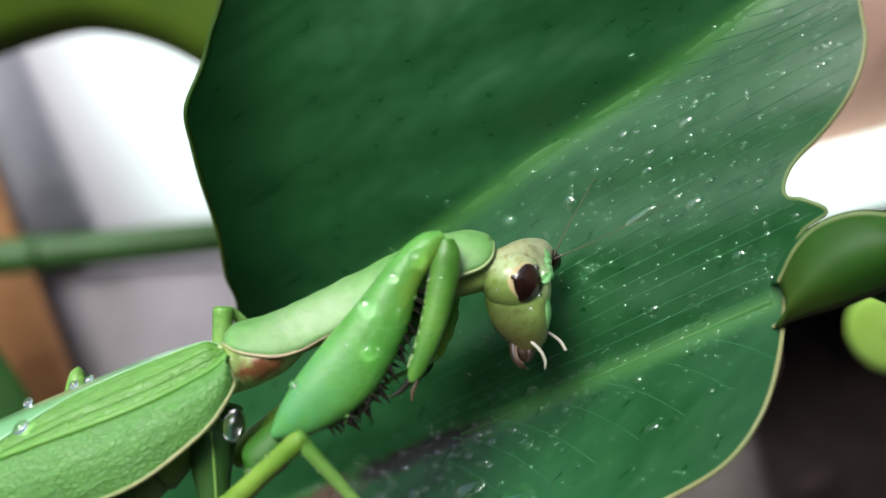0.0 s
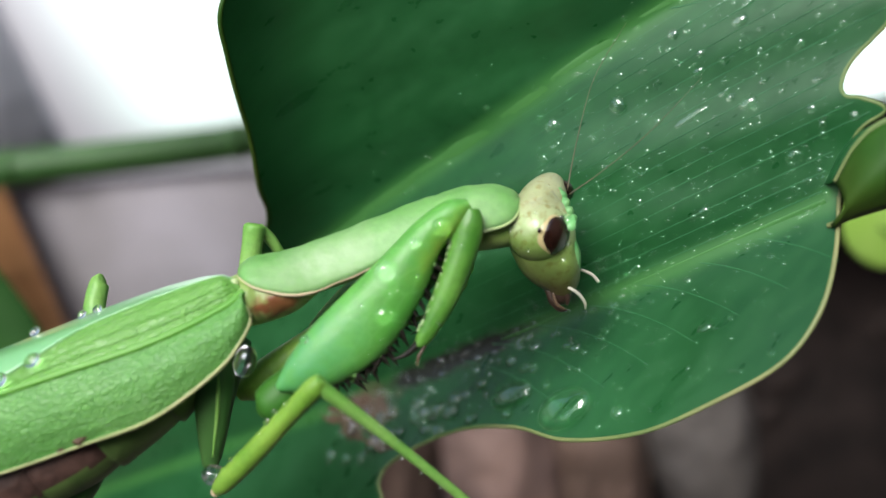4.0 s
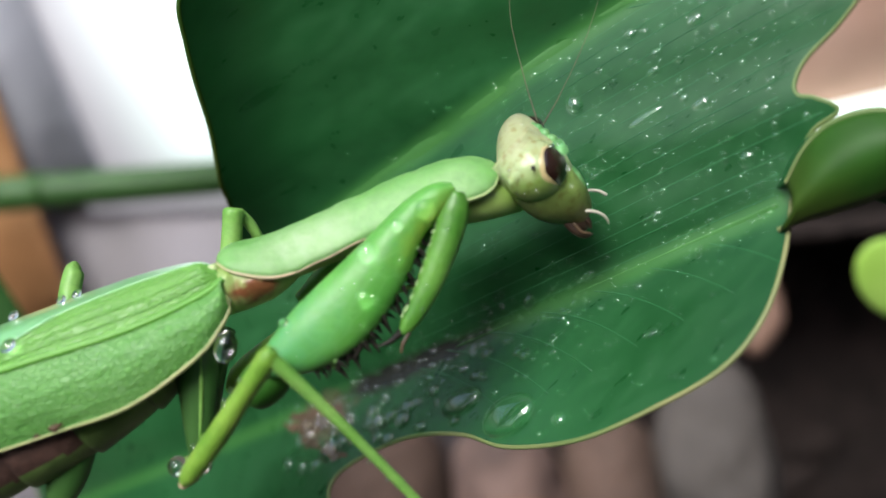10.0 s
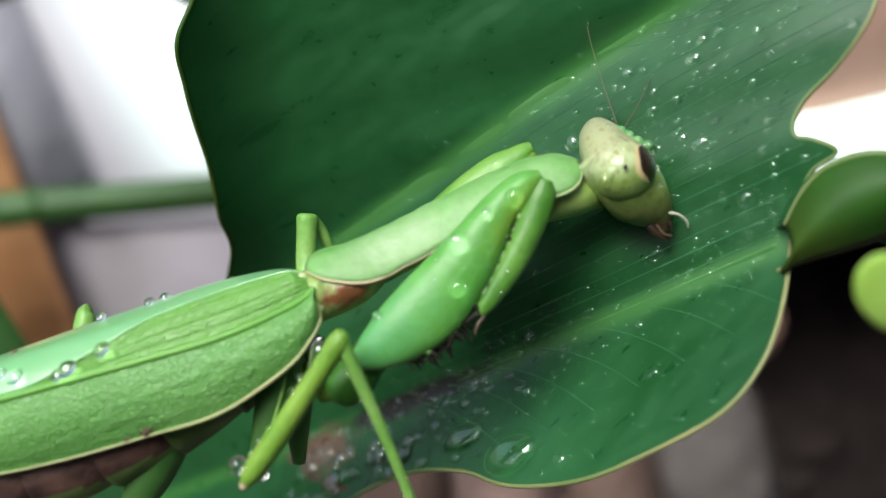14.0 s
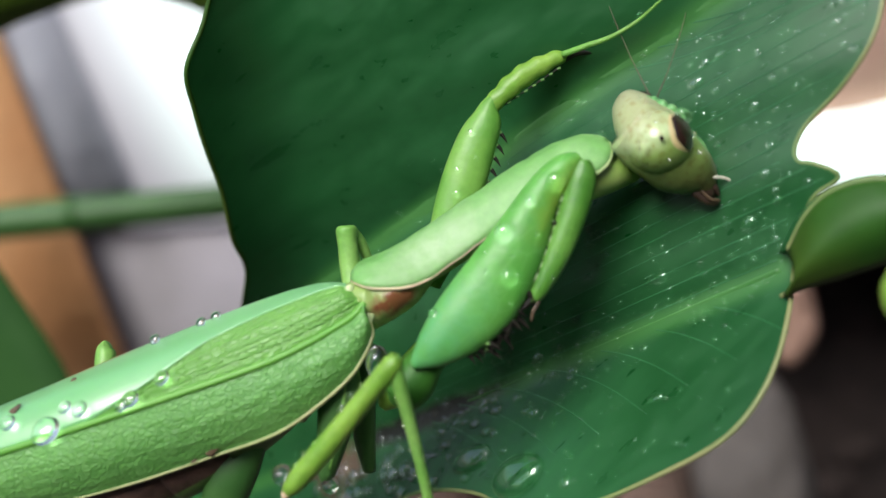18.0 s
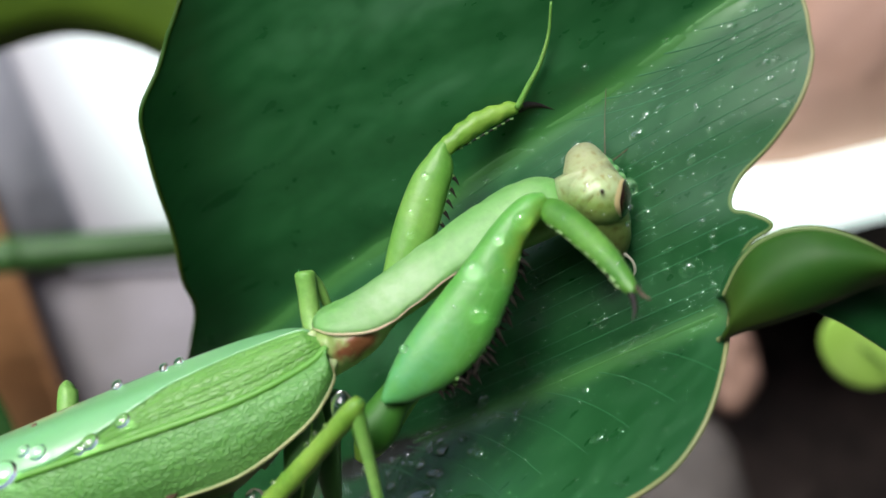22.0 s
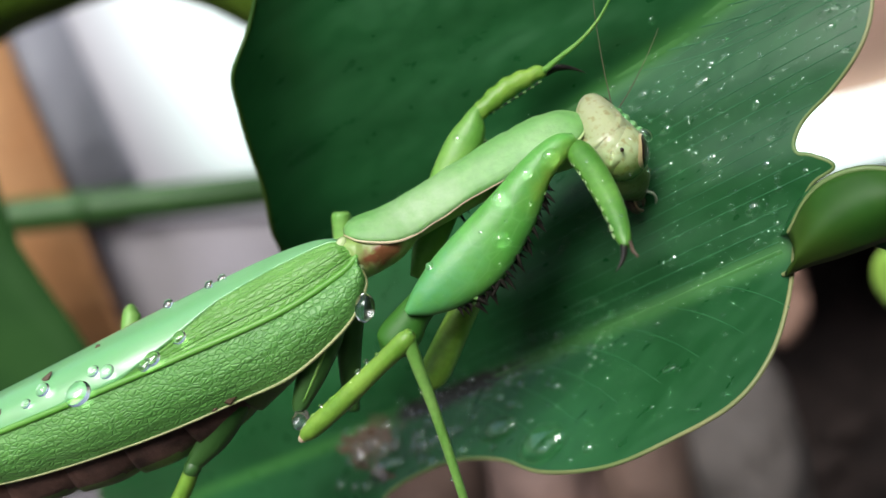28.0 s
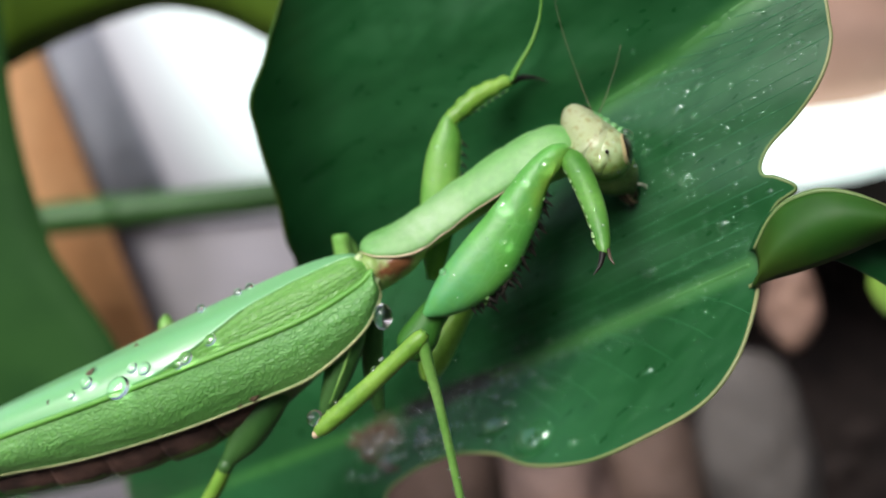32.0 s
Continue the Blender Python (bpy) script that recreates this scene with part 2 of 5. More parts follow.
def blotch(m, centre, size, colour, edge=(0.15, 0.45)):
    """A stain of another colour with a soft uneven edge; centre and size in the object's millimetres."""
    n, l = m.node_tree.nodes, m.node_tree.links
    p = n["Principled BSDF"]
    own = p.inputs["Base Color"].links[0].from_socket
    co = n["Texture Coordinate"].outputs["Object"]
    mp = n.new("ShaderNodeMapping")
    mp.vector_type = "TEXTURE"
    mp.inputs["Location"].default_value, mp.inputs["Scale"].default_value = Vector(centre) * MM, Vector(size) * MM
    g = n.new("ShaderNodeTexGradient")
    g.gradient_type = "SPHERICAL"
    nz = n.new("ShaderNodeTexNoise")
    nz.inputs["Scale"].default_value, nz.inputs["Detail"].default_value = 900, 3
    mu = n.new("ShaderNodeMath")
    mu.operation = "MULTIPLY"
    rp = n.new("ShaderNodeValToRGB")
    rp.color_ramp.elements[0].position, rp.color_ramp.elements[1].position = edge
    mx = n.new("ShaderNodeMix")
    mx.data_type = "RGBA"
    mx.inputs["B"].default_value = (*colour, 1)
    l.new(co, mp.inputs["Vector"]), l.new(mp.outputs["Vector"], g.inputs["Vector"]), l.new(co, nz.inputs["Vector"])
    l.new(g.outputs["Fac"], mu.inputs[0]), l.new(nz.outputs["Fac"], mu.inputs[1]), l.new(mu.outputs[0], rp.inputs["Fac"])
    l.new(rp.outputs["Color"], mx.inputs["Factor"]), l.new(own, mx.inputs["A"]), l.new(mx.outputs["Result"], p.inputs["Base Color"])
    return m


def cell_lines(m, colour, scale, width, amount, stretch):
    """Pale lines between irregular cells, over a material's own colour."""
    n, l = m.node_tree.nodes, m.node_tree.links
    p = n["Principled BSDF"]
    own = p.inputs["Base Color"].links[0].from_socket
    mp = n.new("ShaderNodeMapping")
    mp.inputs["Scale"].default_value = stretch
    l.new(n["Texture Coordinate"].outputs["Object"], mp.inputs["Vector"])
    v = n.new("ShaderNodeTexVoronoi")
    v.inputs["Randomness"].default_value = 1.0
    v.feature = "DISTANCE_TO_EDGE"
    v.inputs["Scale"].default_value = scale
    l.new(mp.outputs["Vector"], v.inputs["Vector"])
    rp = n.new("ShaderNodeValToRGB")
    rp.color_ramp.elements[0].position, rp.color_ramp.elements[1].position = 0.0, width
    rp.color_ramp.elements[0].color, rp.color_ramp.elements[1].color = (amount, amount, amount, 1), (0, 0, 0, 1)
    l.new(v.outputs["Distance"], rp.inputs["Fac"])
    mx = n.new("ShaderNodeMix")
    mx.data_type = "RGBA"
    mx.inputs["B"].default_value = (*colour, 1)
    l.new(rp.outputs["Color"], mx.inputs["Factor"]), l.new(own, mx.inputs["A"]), l.new(mx.outputs["Result"], p.inputs["Base Color"])
    return m


WATER = water_material("water", 0.8)
WATER_FINE = water_material("fine_water", 0.3)
WATER_CLEAR = water_material("clear_water", 0.4)
LEAF = leaf_material()
LEAF_UNDER = material("leaf_underside", (0.026, 0.095, 0.012), 0.5, (0.06, 0.095, 0.014), 60, bump=0.05, fine=0.3, spec=0.2)
LEAF_EDGE = material("leaf_margin", (0.07, 0.18, 0.04), 0.5, (0.26, 0.27, 0.11), 60, amount=(0.25, 0.6))
VEIN = material("leaf_vein", (0.05, 0.18, 0.04), 0.45, (0.06, 0.205, 0.048), 200)
VEIN_FINE = material("leaf_fine_vein", (0.022, 0.125, 0.045), 0.45, (0.03, 0.145, 0.055), 200)
VEIN_PALE = material("leaf_pale_vein", (0.024, 0.13, 0.045), 0.45, (0.034, 0.145, 0.055), 200)
STAIN = material("brown_scar", (0.07, 0.05, 0.025), 0.6, (0.13, 0.08, 0.045), 300, bump=0.1)
PRONOTUM = material("pronotum_green", (0.15, 0.41, 0.09), 0.48, (0.25, 0.48, 0.17), 160, bump=0.08, bump_scale=1500, sub=0.15, fine=0.3)
PRONOTUM = blotch(PRONOTUM, (7.0, -1.2, 2.6), (7.0, 3.0, 4.0), (0.32, 0.50, 0.24), (0.08, 0.45))
RIM = material("cream_rim", (0.6, 0.58, 0.32), 0.4, (0.66, 0.5, 0.34), 100)
COLLAR = material("collar_pale_green", (0.45, 0.6, 0.25), 0.4, (0.5, 0.55, 0.3), 200)
WING_TOP = material("wing_upper", (0.19, 0.50, 0.19), 0.3, (0.30, 0.61, 0.31), 90, stretch=(0.25, 1, 1), bump=0.09, bump_scale=600, sub=0.1, fine=0.12, coat=0.8)
WING_MIDDLE = cell_lines(material("wing_middle", (0.14, 0.37, 0.06), 0.42, (0.20, 0.45, 0.10), 90, stretch=(0.45, 1.1, 1.1), bump=0.05, bump_scale=2500, sub=0.1, fine=0.15, cells=True), (0.07, 0.25, 0.035), 2500, 0.16, 0.28, (0.4, 1.1, 1.1))
WING_SIDE = cell_lines(material("wing_side", (0.12, 0.34, 0.07), 0.45, (0.17, 0.41, 0.10), 100, bump=0.05, bump_scale=2500, sub=0.1, stretch=(0.62, 1, 1), fine=0.2, cells=True), (0.06, 0.23, 0.04), 2500, 0.17, 0.38, (0.62, 1, 1))
WING_VEIN = material("wing_vein", (0.12, 0.36, 0.045), 0.4, (0.16, 0.41, 0.065), 150)
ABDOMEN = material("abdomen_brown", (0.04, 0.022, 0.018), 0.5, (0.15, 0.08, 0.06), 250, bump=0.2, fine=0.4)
ABDOMEN_GREEN = material("abdomen_green", (0.07, 0.13, 0.03), 0.5, (0.13, 0.2, 0.055), 250, bump=0.1)
THORAX = material("thorax_yellow", (0.24, 0.40, 0.09), 0.4, (0.36, 0.42, 0.16), 200, sub=0.1, bump=0.1)
THORAX = blotch(THORAX, (2.2, -3.7, 2.6), (3.4, 1.9, 3.0), (0.2, 0.075, 0.03), (0.13, 0.32))
WING_EDGE = material("wing_edge_olive", (0.3, 0.36, 0.13), 0.4, (0.42, 0.42, 0.2), 100)
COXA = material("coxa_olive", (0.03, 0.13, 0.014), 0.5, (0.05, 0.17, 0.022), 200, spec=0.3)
NECK = material("neck_yellow_green", (0.24, 0.38, 0.08), 0.4, (0.33, 0.44, 0.14), 200, sub=0.1, bump=0.08)
SKULL = head_material("head_olive", 0.32)
FOREHEAD = material("forehead_emerald", (0.09, 0.34, 0.10), 0.3, (0.2, 0.42, 0.16), 500)
EYE = head_material("compound_eye", 0.18)
AMBER = material("amber_ring", (0.48, 0.42, 0.19), 0.3, (0.55, 0.44, 0.22), 300)
EYE_DARK = material("eye_brown", (0.012, 0.005, 0.003), 0.12, (0.03, 0.012, 0.008), 300, coat=0.6)
MOUTH = material("mouth_brown", (0.03, 0.018, 0.012), 0.4, (0.06, 0.035, 0.022), 300)
PALP = material("palp_white", (0.55, 0.55, 0.42), 0.4, (0.65, 0.6, 0.5), 300)
ANTENNA = material("antenna_brown", (0.07, 0.06, 0.03), 0.5, (0.1, 0.09, 0.04), 300)
FEMUR_MAT = cell_lines(material("femur_green", (0.07, 0.31, 0.04), 0.42, (0.13, 0.41, 0.07), 110, bump=0.08, bump_scale=900, sub=0.2, fine=0.32), (0.22, 0.5, 0.16), 480, 0.07, 0.2, (0.8, 1.4, 1.4))
FEMUR_MAT = blotch(FEMUR_MAT, (17.5, -0.2, 1.0), (8.0, 4.0, 4.0), (0.10, 0.36, 0.12), (0.05, 0.5))
FEMUR_MAT = blotch(FEMUR_MAT, (2.0, 0.6, 0.6), (6.5, 2.6, 3.0), (0.24, 0.42, 0.05), (0.05, 0.45))
TIBIA_MAT = material("tibia_green", (0.06, 0.22, 0.022), 0.4, (0.13, 0.33, 0.05), 260, bump=0.08, sub=0.1, fine=0.3)
LEG_YELLOW = material("leg_yellow_green", (0.15, 0.34, 0.035), 0.42, (0.25, 0.44, 0.06), 260, bump=0.1, sub=0.1, fine=0.3)
LEG_GREEN = material("leg_light_green", (0.16, 0.40, 0.065), 0.42, (0.25, 0.48, 0.11), 260, bump=0.1, sub=0.1, fine=0.3)
LEG_FAR = material("leg_olive_green", (0.11, 0.32, 0.04), 0.42, (0.19, 0.41, 0.07), 240, bump=0.08, sub=0.1, fine=0.2)
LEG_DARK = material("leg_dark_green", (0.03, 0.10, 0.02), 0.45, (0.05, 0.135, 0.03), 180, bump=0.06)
SPINE = material("spine_dark", (0.012, 0.011, 0.009), 0.45, (0.025, 0.022, 0.016), 800, spec=0.25)
SPINE_PALE = material("spine_pale", (0.10, 0.26, 0.05), 0.4, (0.2, 0.34, 0.12), 800)
TOOTH = material("tooth_pale_green", (0.24, 0.40, 0.14), 0.4, (0.34, 0.46, 0.24), 800)
CLAW = material("claw_brown", (0.04, 0.028, 0.018), 0.4, (0.11, 0.07, 0.04), 700)


# ---- building tools ----
def curve(points, n):
    """n points on a smooth open line through the given ones."""
    p = np.array(points, float)
    p = np.vstack([2 * p[0] - p[1], p, 2 * p[-1] - p[-2]])
    out = []
    for s in np.linspace(0, len(p) - 3 - 1e-6, n):
        i, f = int(s), s % 1
        a, b, c, d = p[i:i + 4]
        out.append(0.5 * (2 * b + (c - a) * f + (2 * a - 5 * b + 4 * c - d) * f * f + (3 * b - a - 3 * c + d) * f ** 3))
    return np.array(out)


def part(name, bm, mat, parent=None, label=""):
    me = bpy.data.meshes.new(name)
    bmesh.ops.recalc_face_normals(bm, faces=bm.faces)
    for f in bm.faces:
        f.smooth = True
    bm.to_mesh(me)
    bm.free()
    for m in mat if isinstance(mat, (list, tuple)) else [mat]:
        me.materials.append(m)
    ob = new(name, me)
    ob.parent = parent
    return tagged(ob, label)


def tube(bm, points, radii, sides=12, flat=1.0, n=None, side=(0, 0, 1)):
    """A closed tube through points; radii along it, as numbers or (across, towards side)."""
    n = n or 4 * len(points)
    c = curve(points, n)
    r = curve([(a, a * flat) if np.isscalar(a) else a for a in radii], n)
    rings = []
    for i in range(n):
        d = Vector(c[min(i + 1, n - 1)] - c[max(i - 1, 0)]).normalized()
        u = d.cross(Vector(side)).normalized()
        v = u.cross(d).normalized()
        k = Vector(c[i])
        rings.append([bm.verts.new((k + u * math.cos(a) * max(r[i][0], 0.01) + v * math.sin(a) * max(r[i][1], 0.01)) * MM)
                      for a in (2 * math.pi * j / sides for j in range(sides))])
    for a, b in zip(rings, rings[1:]):
        for j in range(sides):
            bm.faces.new((a[j], a[(j + 1) % sides], b[(j + 1) % sides], b[j]))
    bm.faces.new(rings[0][::-1])
    bm.faces.new(rings[-1])
    return bm


def ball(bm, centre, radii, turn=(0, 0, 0), u=16, v=10):
    m = Matrix.Translation(Vector(centre) * MM) @ Euler([radians(a) for a in turn]).to_matrix().to_4x4() @ Matrix.Diagonal((*(Vector(radii) * MM), 1))
    bmesh.ops.create_uvsphere(bm, u_segments=u, v_segments=v, radius=1, matrix=m)
    return bm


def sheet(bm, grid, thick=0.0):
    """A skin over rows of points, with a thickness along its normals."""
    g = np.array(grid, float)
    du, dv = np.gradient(g, axis=0), np.gradient(g, axis=1)
    nr = np.cross(du, dv)
    nr /= np.linalg.norm(nr, axis=-1, keepdims=True) + 1e-9
    rows, cols = g.shape[:2]
    layers = [[[bm.verts.new(Vector(g[i, j] + nr[i, j] * s) * MM) for j in range(cols)] for i in range(rows)] for s in ((0.5 * thick, -0.5 * thick) if thick else (0,))]
    for q in layers:
        for i in range(rows - 1):
            for j in range(cols - 1):
                bm.faces.new((q[i][j], q[i + 1][j], q[i + 1][j + 1], q[i][j + 1]))
    if thick:
        a, b = layers
        edge = [(i, 0) for i in range(rows)] + [(rows - 1, j) for j in range(1, cols)] + [(i, cols - 1) for i in range(rows - 2, -1, -1)] + [(0, j) for j in range(cols - 2, 0, -1)]
        for (i, j), (k, m) in zip(edge, edge[1:] + edge[:1]):
            bm.faces.new((a[i][j], a[k][m], b[k][m], b[i][j]))
    return bm


def thing(name, label, category, group="", kind="", at=None):
    ob = new(name)
    ob.empty_display_size = 0.005
    ob.matrix_world = STAGE @ (at or Matrix())
    return tagged(ob, label, category, group, kind)


# ---- the leaf ----
def leaf_depth(x, y):
    """Height of the leaf's blade towards the viewer at (right, up)."""
    a, b = x / 100, -y / 100
    z = -(109.29 - 79.52 * a + 11.41 * b + 18.43 * a * a - 24.93 * a * b + 11.68 * b * b)
    d2 = second_rib(x, y)
    d1 = first_rib(x, y)
    z -= 1.6 * math.exp(-(d2 / 4.5) ** 2)
    z -= 0.8 * math.exp(-(d1 / 4.0) ** 2)
    if d2 < 0:
        z += 0.62 * min(-d2, 20) ** 1.15 * min(1.0, max(0.35, 0.35 + (x + 16) / 12))
    if d1 > 0:
        z += 0.56 * min(d1, 30)
    z += 0.25 * math.sin(0.9 * d2 + 0.25 * x) * max(0.0, min(1.0, d2 / 6)) * (1 if x > 0 else 0.4)
    z += 0.7 * noise.noise(Vector((x, y, 0)) * 0.06)
    # the blade's far side curls up towards the viewer
    rise = min(1.0, max(0.0, (y + 10) / 14))
    z += rise * rise * (3 - 2 * rise) * 0.0034 * min(16.5, max(0.0, -6 - x)) ** 3
    return z


def first_rib(x, y):
    """Distance above the upper rib."""
    return (y - 6.6) * 0.83 - (x - 1.9) * 0.557


def second_rib(x, y):
    """Distance above the lower rib."""
    return (y + 11.1) * 0.878 - (x - 10.5) * 0.478


def on_leaf(x, y, lift=0.0):
    return Vector((x, y, leaf_depth(x, y) + lift))


OUTLINE = [(-19.3, 25.6), (-20.3, 22.1), (-21.7, 18.0), (-21.5, 14.6), (-21.0, 11.0), (-20.3, 7.0), (-20.0, 2.4),
           (-20.2, -2.7), (-28.0, -14.0), (-45.0, -25.0), (-66.0, -43.0), (-59.0, -60.4), (-35.1, -55.2), (-15.9, -45.7),
           (-7.9, -34.7), (-8.1, -30.1), (-5.7, -27.1), (0.1, -23.4), (5.4, -21.9), (9.4, -22.0), (14.9, -20.2),
           (20.1, -17.0), (25.0, -13.3), (28.1, -9.2), (30.3, -4.3), (31.5, 0.0), (31.6, 2.8), (32.4, 5.8),
           (33.9, 7.3), (32.3, 8.3), (31.2, 8.6), (31.0, 9.7), (31.8, 11.6), (33.8, 14.1), (35.5, 17.1), (36.5, 20.2),
           (36.5, 22.8), (35.0, 29.1), (29.2, 35.1), (17.4, 39.8), (0.9, 41.0), (-11.3, 38.0), (-16.8, 31.3)]


EDGE = curve(OUTLINE + OUTLINE[:1], 330)[:-1]


def inside_leaf(x, y, margin=0.5):
    x1, y1, x2, y2 = EDGE[:, 0], EDGE[:, 1], np.roll(EDGE[:, 0], -1), np.roll(EDGE[:, 1], -1)
    cross = (y1 > y) != (y2 > y)
    with np.errstate(divide="ignore", invalid="ignore"):
        hits = cross & (x < (x2 - x1) * (y - y1) / (y2 - y1) + x1)
    return hits.sum() % 2 == 1 and ((EDGE - (x, y)) ** 2).sum(1).min() > margin * margin


def build_leaf():
    from_edge = EDGE
    leaf = thing("large_leaf", "large glossy dark green leaf with pale ribs and wavy edge", "leaf")
    inner = []
    step = 1.1
    xs, ys = np.arange(-62, 38, step), np.arange(-63, 48, step)
    for i, x in enumerate(xs):
        for y in ys + (step / 2 if i % 2 else 0):
            if inside_leaf(x, y):
                inner.append((x, y))
    n = len(from_edge)
    pts = [Vector(p) for p in from_edge] + [Vector(p) for p in inner]
    v2, _, faces, *_ = geometry.delaunay_2d_cdt(pts, [], [list(range(n))], 1, 1e-4)
    bm = bmesh.new()
    for s in (0.0, -0.45):
        vs = [bm.verts.new(on_leaf(v.x, v.y, s) * MM) for v in v2]
        for f in faces:
            face = bm.faces.new([vs[i] for i in (f if s == 0 else f[::-1])])
            face.material_index = 0 if s == 0 else 1
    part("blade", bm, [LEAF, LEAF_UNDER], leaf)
    rim = [on_leaf(x, y, -0.2) for x, y in from_edge]
    bm = bmesh.new()
    # the shaded side's margin takes a dark green to carry the shade there
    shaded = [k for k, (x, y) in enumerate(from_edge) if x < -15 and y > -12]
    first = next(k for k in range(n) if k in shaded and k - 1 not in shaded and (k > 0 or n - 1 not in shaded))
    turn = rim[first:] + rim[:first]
    tube(bm, turn[len(shaded) - 1:] + turn[:1], [0.22] * (n - len(shaded) + 2), 6, n=n - len(shaded) + 2)
    part("leaf_margin", bm, LEAF_EDGE, leaf, "pale yellowish leaf margin")
    bm = bmesh.new()
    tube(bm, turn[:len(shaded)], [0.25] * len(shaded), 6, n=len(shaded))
    part("leaf_margin", bm, LEAF_UNDER, leaf, "leaf margin darkened for the shaded side")
    # ribs
    bm = bmesh.new()
    tube(bm, [on_leaf(x, 6.6 + (x - 1.9) * 0.67, 0.05) for x in np.linspace(-24, 35, 16)], np.linspace(0.95, 0.5, 16), 14, flat=0.10, n=60)
    part("midrib", bm, VEIN, leaf, "pale green midrib")
    bm = bmesh.new()
    tube(bm, [on_leaf(x, -11.1 + (x - 10.5) * 0.545, 0.05) for x in np.linspace(5, 30.6, 16)], np.linspace(0.1, 0.26, 16), 10, flat=0.25, n=60)
    part("lower_rib", bm, VEIN, leaf, "pale green side rib")
    rng = random.Random(4)

    def fine(a, b, bend, r, mat=VEIN_FINE):
        a, b = Vector(a), Vector(b)
        d = b - a
        side = Vector((-d.y, d.x)) * bend
        pts = [a + d * f + side * 4 * f * (1 - f) for f in np.linspace(0, 1, 9)]
        bm = bmesh.new()
        tube(bm, [on_leaf(p.x, p.y, 0.0) for p in pts], np.linspace(r, r * 0.5, 9), 5, flat=0.6, n=24)
        part("side_vein", bm, mat, leaf)

    # side veins fan out between the two ribs, nearly side by side
    for k in range(15):
        f = (k + 0.75 + rng.uniform(-0.15, 0.15)) / 15.5
        pts = []
        for x in np.linspace(1 + 5 * f + rng.uniform(-2, 4), 37, 40):
            low, high = -11.1 + (x - 10.5) * 0.545, 6.6 + (x - 1.9) * 0.67
            y = low + (high - low) * f - 0.006 * f * (x - 10) * abs(x - 10) * 0.6
            if inside_leaf(x, y, 0.35):
                pts.append((x, y))
            elif len(pts) > 3:
                break
        if len(pts) > 6:
            bm = bmesh.new()
            tube(bm, [on_leaf(x, y, 0.0) for x, y in pts], np.linspace(0.02, 0.065, len(pts)), 5, flat=0.6, n=2 * len(pts))
            part("side_vein", bm, VEIN_FINE, leaf)
    for k in range(6):
        x = 18 + 2.6 * k
        a = (x, 6.6 + (x - 1.9) * 0.67)
        run = min(26.0, (36.0 - x) / 0.93)
        if run > 3:
            fine(a, (x + 0.93 * run, a[1] + 0.30 * run), -0.06, 0.07)
    for k in range(7):
        x = 0 + 4.1 * k
        a = (x, -11.1 + (x - 10.5) * 0.545)
        fine(a, (x + 9.5 - 0.65 * k, a[1] - 2.6 + 0.17 * k), 0.1, 0.08, VEIN_PALE)
    # brown scar near the base
    for k in range(6):
        cx, cy = -11 + rng.uniform(-4, 4), -25 + rng.uniform(-2, 2)
        bm = bmesh.new()
        ring = [on_leaf(cx + (1.3 + rng.uniform(-0.8, 0.8)) * math.cos(a), cy + (0.6 + rng.uniform(-0.4, 0.4)) * math.sin(a), 0.06) * MM for a in np.linspace(0, 2 * math.pi, 15)[:-1]]
        vs = [bm.verts.new(p) for p in ring]
        mid = bm.verts.new(on_leaf(cx, cy, 0.12) * MM)
        for i in range(14):
            bm.faces.new((vs[i], vs[(i + 1) % 14], mid))
        part("scar", bm, STAIN, leaf, "dry brown scar")
    # the lobe that curls over at the edge
    top = curve([(30.6, 1.5, -86.5), (31.6, 4.4, -85), (33.2, 6.2, -83.5), (36.2, 6.9, -82), (40.5, 5.6, -81.5), (46, 2.5, -82)], 24)
    low = curve([(30.3, -2.2, -87.5), (31.6, -1.4, -86), (34.6, -0.4, -85), (38, 1.0, -84), (41.5, 2.6, -83.5), (46, 4.0, -83)], 24)
    grid = [[a + (b - a) * f + np.array((0, 0, 2.2 * math.sin(math.pi * f) + 0.8 * f)) for f in np.linspace(0, 1, 12)] for a, b in zip(top, low)]
    part("curled_lobe", sheet(bmesh.new(), grid, 0.4), LEAF_UNDER, leaf, "curled lobe showing its olive underside")
    back = [[a + np.array((0, -6 * f + 1.5 * math.sin(math.pi * f), -6 * f - 2 * math.sin(math.pi * f))) for f in np.linspace(0, 1, 8)] for a in top]
    part("lobe_back", sheet(bmesh.new(), back, 0.4), LEAF, leaf)
    bm = bmesh.new()
    tube(bm, [p + np.array((0, 0, 0.2)) for p in low], [0.22] * 24, 6)
    tube(bm, [p + np.array((0, 0, 0.1)) for p in top], [0.3] * 24, 6)
    part("lobe_margin", bm, LEAF_EDGE, leaf)
    return leaf


